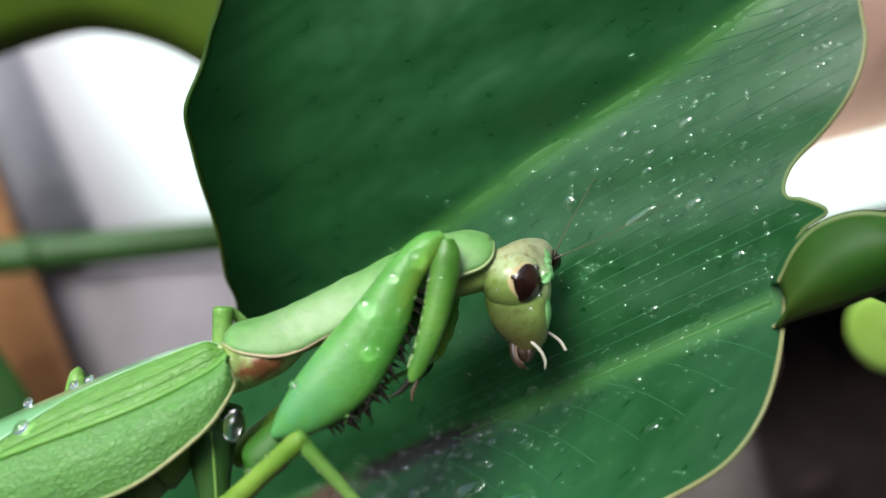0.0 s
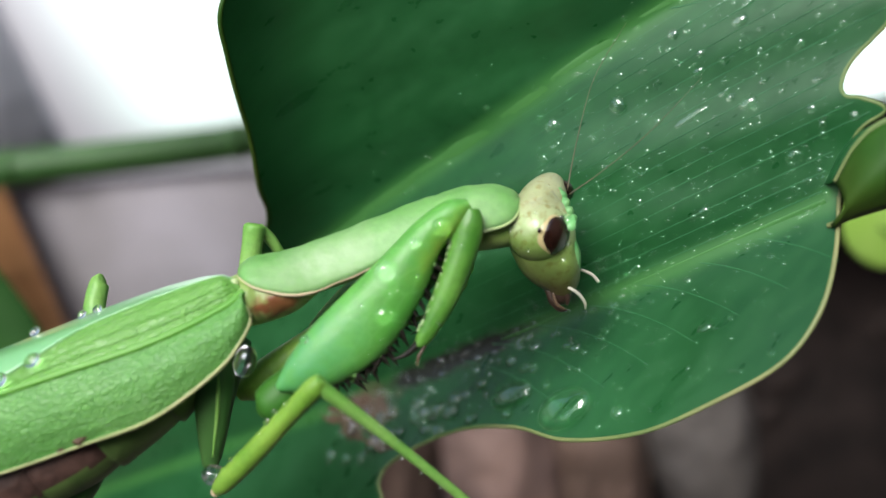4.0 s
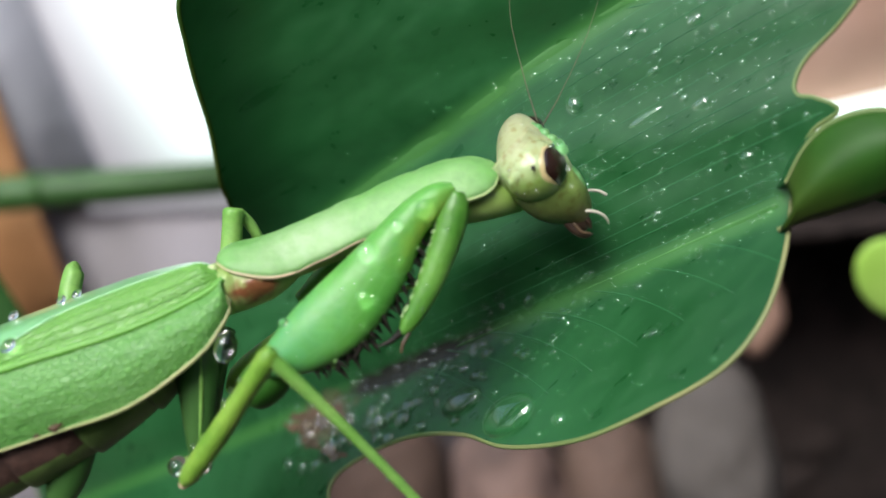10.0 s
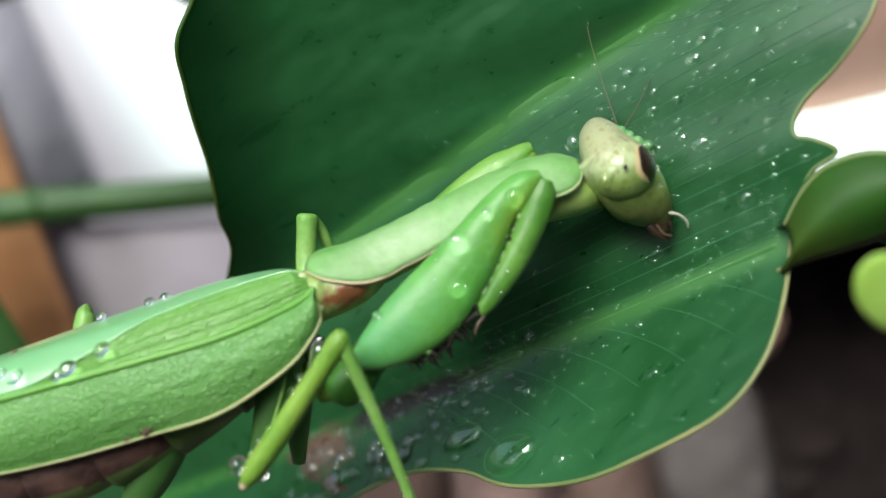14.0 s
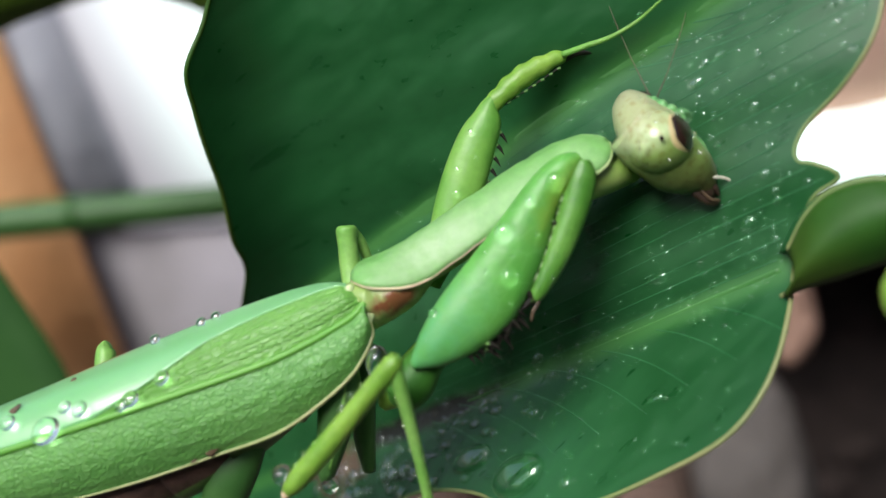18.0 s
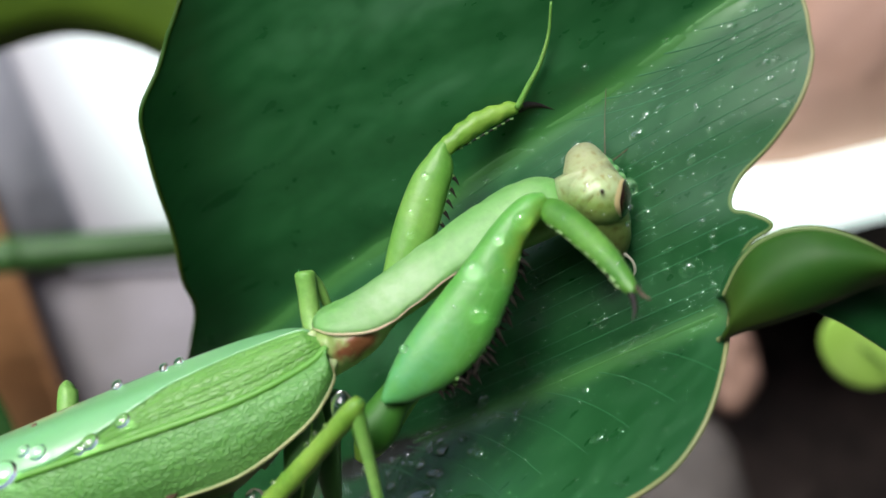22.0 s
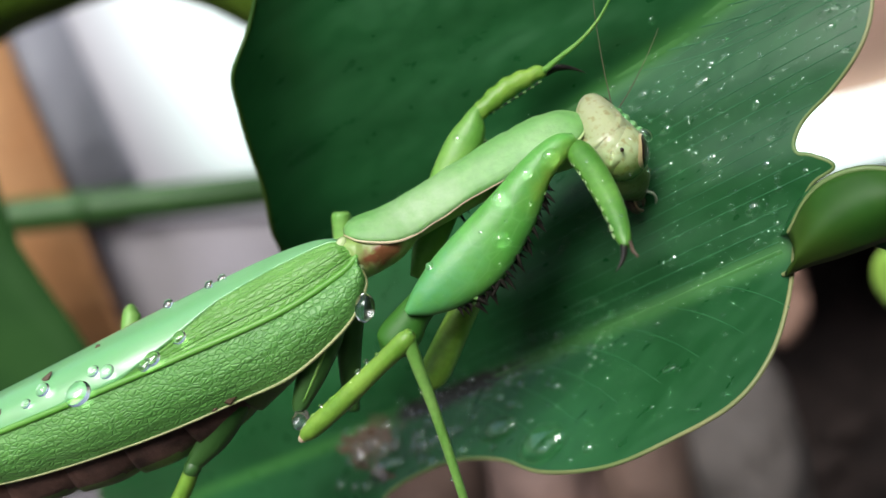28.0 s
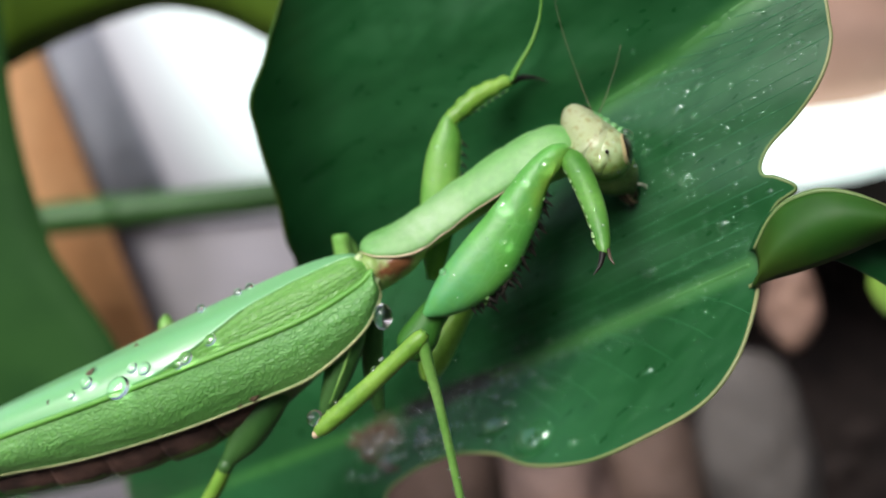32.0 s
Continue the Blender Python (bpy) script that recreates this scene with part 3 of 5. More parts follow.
# ---- the mantis: x along its back, y up, z towards the viewer; millimetres from the rear tip of its pronotum ----
def build_mantis():
    mantis = thing("praying_mantis", "bright green praying mantis wet with rain drops, feeding on the leaf", "mantis")
    # pronotum: a roof over the back that ends in a pale rim all round
    xs = np.concatenate([np.linspace(-0.2, 2, 12), np.linspace(2.4, 21, 44), np.linspace(21.3, 24.3, 14)])
    crest = curve([(-0.3, -0.3), (0.2, 0.25), (1.3, 0.55), (4, 0.25), (9, 0.6), (15, 1.3), (19, 1.6), (22, 1.35), (23.8, 0.5), (24.4, -0.1)], 120)
    brim = curve([(-0.3, -0.4, 0.6), (0.1, -0.9, 2.2), (1.2, -1.9, 3.0), (3.7, -3.1, 3.05), (5.6, -3.4, 2.7), (8.6, -3.05, 2.5), (12, -2.6, 2.5), (16, -2.4, 2.7), (19, -2.3, 3.0), (22, -2.3, 2.8), (23.6, -1.7, 2.1), (24.4, -0.3, 0.6)], 160)
    grid, edge = [], []
    for x in xs:
        yt = np.interp(x, crest[:, 0], crest[:, 1])
        yr, zr = np.interp(x, brim[:, 0], brim[:, 1]), np.interp(x, brim[:, 0], brim[:, 2])
        row = []
        for a in np.linspace(-90, 90, 34):
            c, s = math.cos(radians(a)), math.sin(radians(a))
            y = yr + (yt - yr) * abs(c) ** 0.85
            y += 0.12 * math.exp(-(a / 9) ** 2) * (1 if 2 < x < 21 else 0.3) - 0.16 * math.exp(-((x - 17.6 - 0.01 * abs(a)) / 0.45) ** 2) * c
            y += 0.12 * noise.noise(Vector((x * 0.5, a * 0.03, 1)))
            flare = 0.25 * max(0, abs(s) - 0.9) / 0.1
            row.append(np.array((x, y, zr * abs(s) ** 0.9 * (1 if s > 0 else -1) + flare * (1 if s > 0 else -1))))
        grid.append(row)
        edge.append(row[-1])
    pron = part("pronotum", sheet(bmesh.new(), grid, 0.2), PRONOTUM, mantis, "smooth pale green pronotum")
    bm = bmesh.new()
    tube(bm, edge[:46], [(0.15, 0.13)] * 20 + [(0.12, 0.11)] * 26, 8, n=90)
    part("rim", bm, RIM, pron, "cream rim")
    bm = bmesh.new()
    tube(bm, edge[46:], [(0.15, 0.15)] * len(edge[46:]), 8, n=50)
    part("collar", bm, COLLAR, pron, "pale green collar edge")
    bm = bmesh.new()
    tube(bm, [(0.5, -1.9, 0), (4, -2.3, 0), (9, -2.1, 0), (15, -1.7, 0), (20, -1.6, 0), (22.5, -1.6, 0)], [(1.0, 1.5), (1.5, 2.0), (1.5, 1.8), (1.6, 1.8), (1.7, 2.0), (1.2, 1.5)], 18, n=40)
    part("underside", bm, THORAX, pron, "yellowish underside")
    # neck and thorax
    bm = bmesh.new()
    tube(bm, [(18, -2.2, 0), (21, -2.4, 0.2), (23.6, -2.8, -0.1), (25.4, -3.4, -1.4)], [(1.5, 1.9), (1.7, 2.0), (1.6, 1.7), (1.1, 1.1)], 20, n=24)
    part("neck", bm, NECK, mantis, "yellow-green neck")
    bm = bmesh.new()
    tube(bm, [(-4, -3.6, 0), (-2.0, -2.9, 0.3), (-0.2, -2.8, 0.4), (1.6, -3.1, 0.5), (3.4, -3.3, 0.5), (6, -2.8, 0)], [(1.6, 2.4), (2.1, 2.7), (2.3, 2.9), (2.0, 2.8), (1.5, 2.4), (0.8, 1.3)], 30, n=60)
    for v in bm.verts:
        q = v.co / MM
        v.co.z += MM * (0.22 * noise.noise(q * 0.9) + 0.1 * noise.noise(q * 2.6)) * (1 if q.z > 0 else 0)
        v.co.z -= MM * 0.25 * (math.exp(-((q.x - 0.9) / 0.25) ** 2) + math.exp(-((q.x + 1.0 + 0.2 * q.y) / 0.2) ** 2)) * (1 if q.z > 0 else 0)
    thorax = part("thorax", bm, THORAX, mantis, "yellowish thorax with a reddish brown stain")
    for x, y, z, r in ((-1.1, -1.5, 2.5, 0.6), (-0.6, -2.5, 2.85, 0.55), (-0.4, -3.9, 2.75, 0.6)):
        part("wing_hinge", ball(bmesh.new(), (x, y, z), (r * 1.9, r * 0.9, r * 0.5), (0, 0, 40), 16, 10), COLLAR, thorax, "knobby yellow-green wing hinge")
    # wings: upper field, side field, main vein and pale edge
    n = 90
    top = curve([(-0.5, -1.0, 2.0), (-1.6, -0.1, 1.2), (-4.0, 0.6, 0.6), (-8.7, 1.15, 0.6), (-18.3, 1.6, 0.6), (-28, 1.8, 0.6), (-41, 2.1, 0.5), (-52, 1.9, 0.4), (-60, 0.9, 0.3)], n)
    vein = curve([(0.1, -2.5, 3.0), (-2.0, -3.2, 3.6), (-8.1, -3.6, 4.7), (-17, -2.9, 5.2), (-29.5, -1.7, 5.0), (-42, -0.3, 4.2), (-52, 0.6, 2.6), (-60, 0.8, 0.8)], n)
    low = curve([(-0.2, -3.4, 2.7), (-0.3, -4.9, 3.1), (-1.6, -6.3, 3.6), (-4.2, -7.8, 4.0), (-10.1, -9.2, 4.2), (-15.8, -8.9, 4.2), (-24.4, -8.1, 4.0), (-34.7, -6.3, 3.6), (-43.2, -4.0, 3.0), (-52, -1.9, 1.9), (-60, 0.2, 0.6)], n)
    # the lower edge is laid beside the same lengths of the vein
    arc = np.interp(vein[:, 0], low[::-1, 0], np.arange(n)[::-1])
    low = np.stack([np.interp(arc, np.arange(n), low[:, k]) for k in range(3)], 1)
    def upper(i, f):
        """The upper field from the back (0) to the main vein (1)."""
        p = top[i] + (vein[i] - top[i]) * f + np.array((0, 0.55, 0.9)) * math.sin(math.pi * f) * min(1, 0.2 + i / 12)
        p[1] += 0.05 * math.sin(14 * f + 0.05 * i) * f
        return p

    # a crease runs from the wing's root down to the main vein; the skin above it lies on top
    crease = [float(np.interp(top[i][0], [-27, -19, -16, -11, -6, -2, 0], [1.0, 0.97, 0.80, 0.46, 0.30, 0.22, 0.15])) for i in range(n)]
    grid = [[upper(i, crease[i] * f) + np.array((0, 0.06, 0.1)) * f for f in np.linspace(0, 1, 20)] for i in range(n)]
    wing = part("forewing", sheet(bmesh.new(), grid, 0.16), WING_TOP, mantis, "folded glossy mint green forewing")
    inner = [i for i in range(n) if crease[i] < 0.99]
    grid = [[upper(i, crease[i] + (1 - crease[i]) * f - 0.02) + np.array((0, 0.03 * math.sin(22 * f), 0.04 * math.sin(22 * f))) for f in np.linspace(0, 1, 26)] for i in inner]
    part("middle_field", sheet(bmesh.new(), grid, 0.12), WING_MIDDLE, wing, "yellow-green veined middle field of the wing")
    bm = bmesh.new()
    tube(bm, [upper(i, crease[i]) + np.array((0, 0.0, 0.12)) for i in inner[2::2]], [0.06] * len(inner[2::2]), 6, n=60)
    part("crease", bm, WING_SIDE, wing, "dark crease line")
    grid = []
    for i, (a, b) in enumerate(zip(vein, low)):
        row = []
        for f in np.linspace(0, 1, 30):
            p = a + (b - a) * f + np.array((0, 0, 0.9)) * math.sin(math.pi * f)
            w = math.sin(math.pi * f) ** 0.5
            p[2] += 0.16 * w * noise.noise(Vector((p[0] * 0.9, p[1] * 1.8, 3)))
            row.append(p)
        grid.append(row)
    part("side_field", sheet(bmesh.new(), grid, 0.16), WING_SIDE, wing, "wrinkled green side field of the wing")
    bm = bmesh.new()
    tube(bm, [p + np.array((0, 0, 0.15)) for p in vein[::4]], [(0.3, 0.26)] * len(vein[::4]), 10, n=80)
    part("main_vein", bm, WING_VEIN, wing)
    bm = bmesh.new()
    tube(bm, [p + np.array((0, 0, 0.05)) for p in low[::3]], [(0.19, 0.22)] * 12 + [(0.14, 0.17)] * (len(low[::3]) - 12), 8, n=90)
    part("pale_edge", bm, WING_EDGE, wing, "pale olive wing edge")
    for k in range(3):
        f0 = 0.3 + 0.25 * k
        pts = [upper(i, crease[i] + (0.97 - crease[i]) * f0) + np.array((0, 0.02, 0.1)) for i in inner[2:-2:3]]
        bm = bmesh.new()
        tube(bm, pts, [0.05] * len(pts), 6, n=50)
        part("wing_vein", bm, WING_VEIN, wing)
    far = [[np.array((p[0], p[1] - 0.1 - 2.2 * f, 0.3 - 4.4 * f)) for f in np.linspace(0, 1, 8)] for p in top[::3]]
    part("far_forewing", sheet(bmesh.new(), far, 0.16), WING_TOP, wing)
    rng = random.Random(8)
    for x, f, r, high in ((-16.2, 0.93, 0.6, False), (-17.4, 0.97, 0.4, False), (-33.5, 0.42, 0.8, True), (-36.5, 0.7, 0.4, True), (-29.5, 0.2, 0.3, True)):
        i = int(np.argmin(abs(vein[:, 0] - x)))
        q = upper(i, f) if high else vein[i] + (low[i] - vein[i]) * f + np.array((0, 0, 0.9)) * math.sin(math.pi * f)
        bm = ball(bmesh.new(), q + np.array((0, 0.08, 0.1)), (r, r * 0.55, 0.12), (-40 if high else 12, 0, 20), 16, 6)
        for v in bm.verts:
            v.co.x += 0.35 * MM * noise.noise(v.co * 1900)
            v.co.y += 0.25 * MM * noise.noise(v.co * 1900 + Vector((7, 0, 0)))
        part("wing_mark", bm, STAIN, wing, "small dark mark")
    # abdomen in rings
    xs = np.linspace(-4, -56, 10)
    for k in range(9):
        x0, x1 = xs[k] + 0.4, xs[k + 1]
        f0, f1 = k / 9, (k + 1) / 9
        r0, r1 = (4.4 * (1 - f ** 2 * 0.8) * min(1, 0.72 + 1.7 * f) for f in (f0, f1))
        yc = lambda f: -4.9 - 1.8 * min(1, max(0, (f - 0.05) / 0.3)) - 1.9 * math.sin(math.pi * min(1, f * 1.15)) + 5.2 * f * f
        bm = bmesh.new()
        tube(bm, [(x0, yc(f0), -0.6), ((x0 + x1) / 2, yc((f0 + f1) / 2) - 0.1, -0.6), (x1 - 0.3, yc(f1) - 0.15, -0.6)], [(r0 * 0.9, r0 * 0.87), (r0, r0 * 0.95), (r1 * 1.02, r1 * 0.95)], 48, n=16)
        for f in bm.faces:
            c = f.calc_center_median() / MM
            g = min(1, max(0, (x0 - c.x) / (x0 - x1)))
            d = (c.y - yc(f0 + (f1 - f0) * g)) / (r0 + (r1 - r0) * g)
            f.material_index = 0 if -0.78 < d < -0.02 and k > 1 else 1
        if k == 0:
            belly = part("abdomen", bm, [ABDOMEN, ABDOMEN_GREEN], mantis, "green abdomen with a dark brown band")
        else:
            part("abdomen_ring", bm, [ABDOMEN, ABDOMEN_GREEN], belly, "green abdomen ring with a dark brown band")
    # far legs and the legs that hang under the wings
    def leg(name, pts, radii, mat, label=""):
        return part(name, tube(bmesh.new(), pts, radii, 14, n=30), mat, mantis, label)

    far_mid = leg("far_mid_thigh", [(-2.6, -3, -6), (-1.5, 0.6, -7), (-0.5, 3.2, -7), (0.0, 4.4, -7), (0.15, 4.75, -7)], [0.95, 1.0, 0.95, 1.0, 0.7], LEG_GREEN, "light green bent leg")
    far_shin = part("far_mid_shin", tube(bmesh.new(), [(0, 0, 0), (0.5, -1.3, -0.6), (0.8, -3.1, -1.2), (1.2, -5.8, -1.8)], [0.5, 0.55, 0.48, 0.4], 12, n=24), LEG_GREEN, far_mid, "light green shin")
    far_hind = leg("far_hind_leg", [(-14.2, -3, -5), (-13.6, 1.2, -7), (-12.9, 3.3, -8), (-12.5, 3.9, -8.2), (-12.2, 4.0, -8.2)], [1.0, 1.0, 0.95, 0.8, 0.4], LEG_GREEN, "light green leg tip")
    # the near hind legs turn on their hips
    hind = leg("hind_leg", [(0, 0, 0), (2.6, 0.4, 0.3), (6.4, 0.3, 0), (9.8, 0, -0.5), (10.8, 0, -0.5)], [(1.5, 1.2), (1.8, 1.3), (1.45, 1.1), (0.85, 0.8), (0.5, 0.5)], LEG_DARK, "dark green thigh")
    part("ridge", tube(bmesh.new(), [(1.5, 1.0, 1.3), (5, 0.9, 1.3), (9.5, 0.3, 0.3)], [0.18, 0.16, 0.12], 8, n=20), LEG_GREEN, hind, "light green ridge")
    part("knee_drop", ball(bmesh.new(), (10.9, 0.5, 0.3), (0.75, 0.75, 0.75), u=16, v=12), WATER_CLEAR, hind, "round rain drop")
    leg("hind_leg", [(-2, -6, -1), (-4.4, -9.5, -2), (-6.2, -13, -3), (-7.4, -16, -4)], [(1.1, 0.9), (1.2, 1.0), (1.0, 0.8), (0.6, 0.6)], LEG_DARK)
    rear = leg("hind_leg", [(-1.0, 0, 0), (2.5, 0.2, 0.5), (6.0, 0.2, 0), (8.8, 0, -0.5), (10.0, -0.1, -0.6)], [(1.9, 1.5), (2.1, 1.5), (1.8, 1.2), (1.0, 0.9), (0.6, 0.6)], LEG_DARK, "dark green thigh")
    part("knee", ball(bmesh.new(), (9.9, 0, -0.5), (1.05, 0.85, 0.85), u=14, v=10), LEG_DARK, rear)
    part("shin", tube(bmesh.new(), [(9.8, 0, -0.5), (12.5, 0.2, -1), (16, 0.0, -2), (20, -0.6, -3)], [0.75, 0.8, 0.7, 0.5], 12, n=24), LEG_YELLOW, rear, "yellow-green shin")
    # hanging drop under the thorax
    bm = ball(bmesh.new(), (-1.2, -7.4, 4.0), (0.95, 1.35, 0.95), (0, 0, -28), 24, 14)
    part("hanging_drop", bm, WATER_CLEAR, mantis, "clear hanging rain drop")
    for x, y, z, r in ((-27.2, -1.3, 5.9, 1.3), (-24.1, -0.8, 5.6, 0.75), (-25.2, -0.2, 5.4, 0.6), (-17.0, -1.2, 5.6, 0.7), (-17.5, 1.8, 1.4, 0.5), (-12.1, 1.5, 1.0, 0.45), (-13.4, 1.55, 1.2, 0.45), (-19.9, -1.7, 6.0, 0.8), (-20.8, -1.9, 6.0, 0.6), (-30, 0.5, 5.2, 0.7), (-32, 0.1, 5.1, 0.5)):
        bm = ball(bmesh.new(), (x, y, z), (r, r * 0.9, r * 0.5), (-35, 0, 10), 20, 12)
        part("wing_drop", bm, WATER_CLEAR, wing, "rain drop on the wing")

    # head: x from the eye's dark dot to the mouth, y to the back of the head
    head = part("head", skull_mesh(), SKULL, mantis, "pale olive triangular head")
    eye = part("near_eye", ball(bmesh.new(), EYE_MID, (2.75, 2.7, 2.7), (0, 0, 0), 28, 18), EYE, head, "cream compound eye with a dark band")
    part("eye_ring", eye_patch((1.12, 1.46, 2.1), (1, -0.45, 0), 42, 39, 2.75, 3), AMBER, head, "amber ring round the eye band")
    part("eye_band", eye_patch((1.25, 1.62, 2.0), (1, -0.45, 0), 41, 36, 2.80, 5), EYE_DARK, head, "dark brown eye band")
    dot = part("eye_dot", ball(bmesh.new(), (0, 0, 2.72), (0.19, 0.23, 0.12), (0, 0, 0), 12, 8), EYE_DARK, head, "black eye dot")
    part("far_eye", ball(bmesh.new(), (-1.6, 3.6, -4.4), (1.05, 1.0, 1.2), (0, 0, 0), 18, 12), EYE_DARK, head, "dark far eye")
    bm = bmesh.new()
    for k in range(9):
        ball(bm, (-1.7 + 0.36 * k, 3.45 - 0.06 * k + 0.2 * math.sin(3 * k), -2.2 + 0.25 * k), (0.5, 0.3 + 0.15 * (k % 2), 0.5), (0, 0, 40 * k), 10, 7)
    part("forehead", bm, FOREHEAD, head, "emerald green forehead")
    bm = bmesh.new()
    tube(bm, [(2.4, 2.2, -1.2), (3.6, 1.9, -1.4), (4.8, 1.3, -1.6), (5.6, 0.8, -1.8)], [(0.4, 0.7), (0.5, 0.8), (0.4, 0.7), (0.25, 0.4)], 14)
    part("lip", bm, FOREHEAD, head, "green upper lip")
    bm = ball(bmesh.new(), (5.9, -0.9, -2.0), (1.2, 1.0, 1.0), (0, 0, -12), 14, 10)
    tube(bm, [(5.2, -1.6, -1.6), (6.3, -1.8, -1.5), (7.2, -1.6, -1.6), (7.6, -1.1, -1.8)], [(0.4, 0.5), (0.35, 0.4), (0.25, 0.3), (0.06, 0.06)], 9, n=16)
    tube(bm, [(5.4, -0.4, -1.4), (6.5, -0.5, -1.3), (7.2, -0.9, -1.4)], [(0.4, 0.4), (0.3, 0.3), (0.08, 0.08)], 9, n=14)
    part("jaw", bm, MOUTH, head, "dark brown jaws")
    for pts in ([(5.0, -0.8, -0.8), (5.8, 0.0, -0.7), (6.8, 0.5, -0.9), (7.7, 0.55, -1.2), (8.2, 0.3, -1.5)], [(5.0, 1.5, -2.6), (6.0, 2.2, -3.0), (6.9, 2.4, -3.2)], [(5.6, -1.4, -1.0), (6.6, -1.6, -1.0), (7.3, -1.3, -1.2)]):
        part("palp", tube(bmesh.new(), pts, [0.12, 0.14, 0.14, 0.13, 0.06][:len(pts)], 8, n=20), PALP if pts[0][1] > -1 else CLAW, head, "whitish palp" if pts[0][1] > -1 else "brown palp")
    for pts in ([(-1.1, 4.0, -2.6), (-1.4, 7.2, -2.8), (-2.3, 12.5, -3.6), (-4.2, 19, -5)], [(-1.5, 4.0, -3.2), (-5.0, 7.0, -4.5), (-9.0, 11.0, -6), (-12, 16, -8)]):
        part("antenna", tube(bmesh.new(), pts, [0.075, 0.042, 0.03, 0.018], 6, n=36), ANTENNA, head, "thin brown antenna")
    for x, y, z, r in ((-1.2, -1.5, 1.6, 0.2), (-0.9, -1.8, 1.5, 0.16), (-1.5, -1.1, 1.6, 0.16), (1.2, -1.2, 2.0, 0.15), (-1.2, 0.9, 2.0, 0.14), (3.4, 0.9, 0.9, 0.22), (0.3, 2.5, 1.2, 0.3), (2.4, 2.0, 0.6, 0.24), (-2.6, 2.8, -1.2, 0.2), (0.6, -1.9, 1.4, 0.12)):
        part("head_drop", ball(bmesh.new(), (x, y, z), (r, r, r * 0.8), u=12, v=8), WATER, head)
    part("head_drop", ball(bmesh.new(), (0.9, 2.9, 0.6), (0.8, 0.55, 0.7), u=18, v=12), WATER, head, "large clear drop over the eye")

    limbs = {"head": head, "eye_dot": dot, "far_mid_leg": far_mid, "far_mid_shin": far_shin, "forewing": wing, "abdomen": belly, "far_hind_leg": far_hind, "hind_leg": hind, "rear_leg": rear}
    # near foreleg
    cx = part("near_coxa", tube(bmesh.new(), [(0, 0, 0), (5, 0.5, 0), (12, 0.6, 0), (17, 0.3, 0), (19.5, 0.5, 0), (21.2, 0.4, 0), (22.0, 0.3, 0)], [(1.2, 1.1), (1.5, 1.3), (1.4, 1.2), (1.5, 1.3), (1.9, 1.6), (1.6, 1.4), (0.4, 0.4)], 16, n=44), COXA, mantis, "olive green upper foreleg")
    limbs["near_coxa"] = cx
    bm = bmesh.new()
    tube(bm, [(-0.6, -0.9, 0), (1.0, -1.2, 0), (4, -1.1, 0), (8, 0.0, 0), (12.4, 0.75, 0), (16, 0.7, 0), (19, 0.35, 0), (21.0, 0.0, 0)],
         [(0.5, 0.6), (1.25, 1.1), (1.6, 1.25), (2.4, 1.45), (2.9, 1.55), (2.6, 1.5), (1.6, 1.1), (0.35, 0.4)], 26, n=56)
    femur = part("near_femur", bm, FEMUR_MAT, mantis, "thick bright green spiny thigh")
    limbs["near_femur"] = femur
    spine = bmesh.new()
    tube(spine, [(0, -0.3, 0), (0.08, 0.6, 0), (0.4, 1.45, 0)], [0.26, 0.2, 0.015], 7, n=9)
    for f in spine.faces:
        f.material_index = 0 if f.calc_center_median().y < 0.3 * MM else 1
    first = part("spine", spine, [SPINE_PALE, SPINE], femur, "black-tipped spine")
    spots = []
    for k in range(15):
        x = 4.0 + 0.9 * k
        edge = float(np.interp(x, [1, 4, 8, 12.4, 16, 19], [0.05, 0.5, 2.4, 3.65, 3.45, 2.25]))
        spots.append((x, edge - 0.4, 0.15 + 0.2 * (k % 2), 0.75 + 0.35 * (k % 3 == 1), -5 + 40 * rng.random()))
        spots.append((x + 0.4, edge - 0.25, -0.5, 0.85 + 0.5 * (k % 2), 0 + 40 * rng.random()))
        spots.append((x + 0.2, edge - 0.5, -1.0, 0.8 + 0.3 * (k % 2), 10 + 30 * rng.random()))
    spots += [(12.6 + 1.15 * k, 3.2 - 0.25 * k, 0.1 - 0.3 * (k % 2), 1.5 - 0.1 * k, -45 + 12 * k) for k in range(5)]
    for k, (x, y, z, s, a) in enumerate(spots):
        o = first if k == 0 else new("spine", first.data)
        o.parent = femur
        o["label"] = "black-tipped spine"
        o.matrix_local = pose(x * MM, y * MM, z * MM, 0, 0, a) @ Matrix.Scale(s, 4)
    for x, y, z, r in ((2.3, -1.1, 1.15, 0.8), (4.8, -1.5, 1.2, 0.5), (8.0, -1.4, 1.25, 0.85), (10.5, 1.1, 1.5, 0.75), (16.6, -1.6, 0.9, 0.35), (12, 2.6, 0.95, 0.2), (9.8, 1.9, 1.0, 0.18), (6.4, 0.6, 1.15, 0.16), (13.5, 2.9, 0.75, 0.16), (11.3, -0.6, 1.35, 0.14), (9.0, 0.2, 1.35, 0.12), (17.5, 1.2, 1.0, 0.13)):
        part("thigh_drop", ball(bmesh.new(), (x, y, z + 0.25), (r * 1.1, r, r * 0.8), u=20, v=14), WATER_CLEAR, femur, "rain drop on the thigh")
    for k in range(34):
        x = rng.uniform(1, 19)
        mid = float(np.interp(x, [1, 4, 8, 12.4, 16, 19], [-1.2, -1.1, 0.0, 0.75, 0.7, 0.35]))
        wide, thick = np.interp(x, [1, 4, 8, 12.4, 16, 19], [1.2, 1.6, 2.4, 2.9, 2.6, 1.6]), np.interp(x, [1, 4, 8, 12.4, 16, 19], [1.1, 1.25, 1.45, 1.55, 1.5, 1.1])
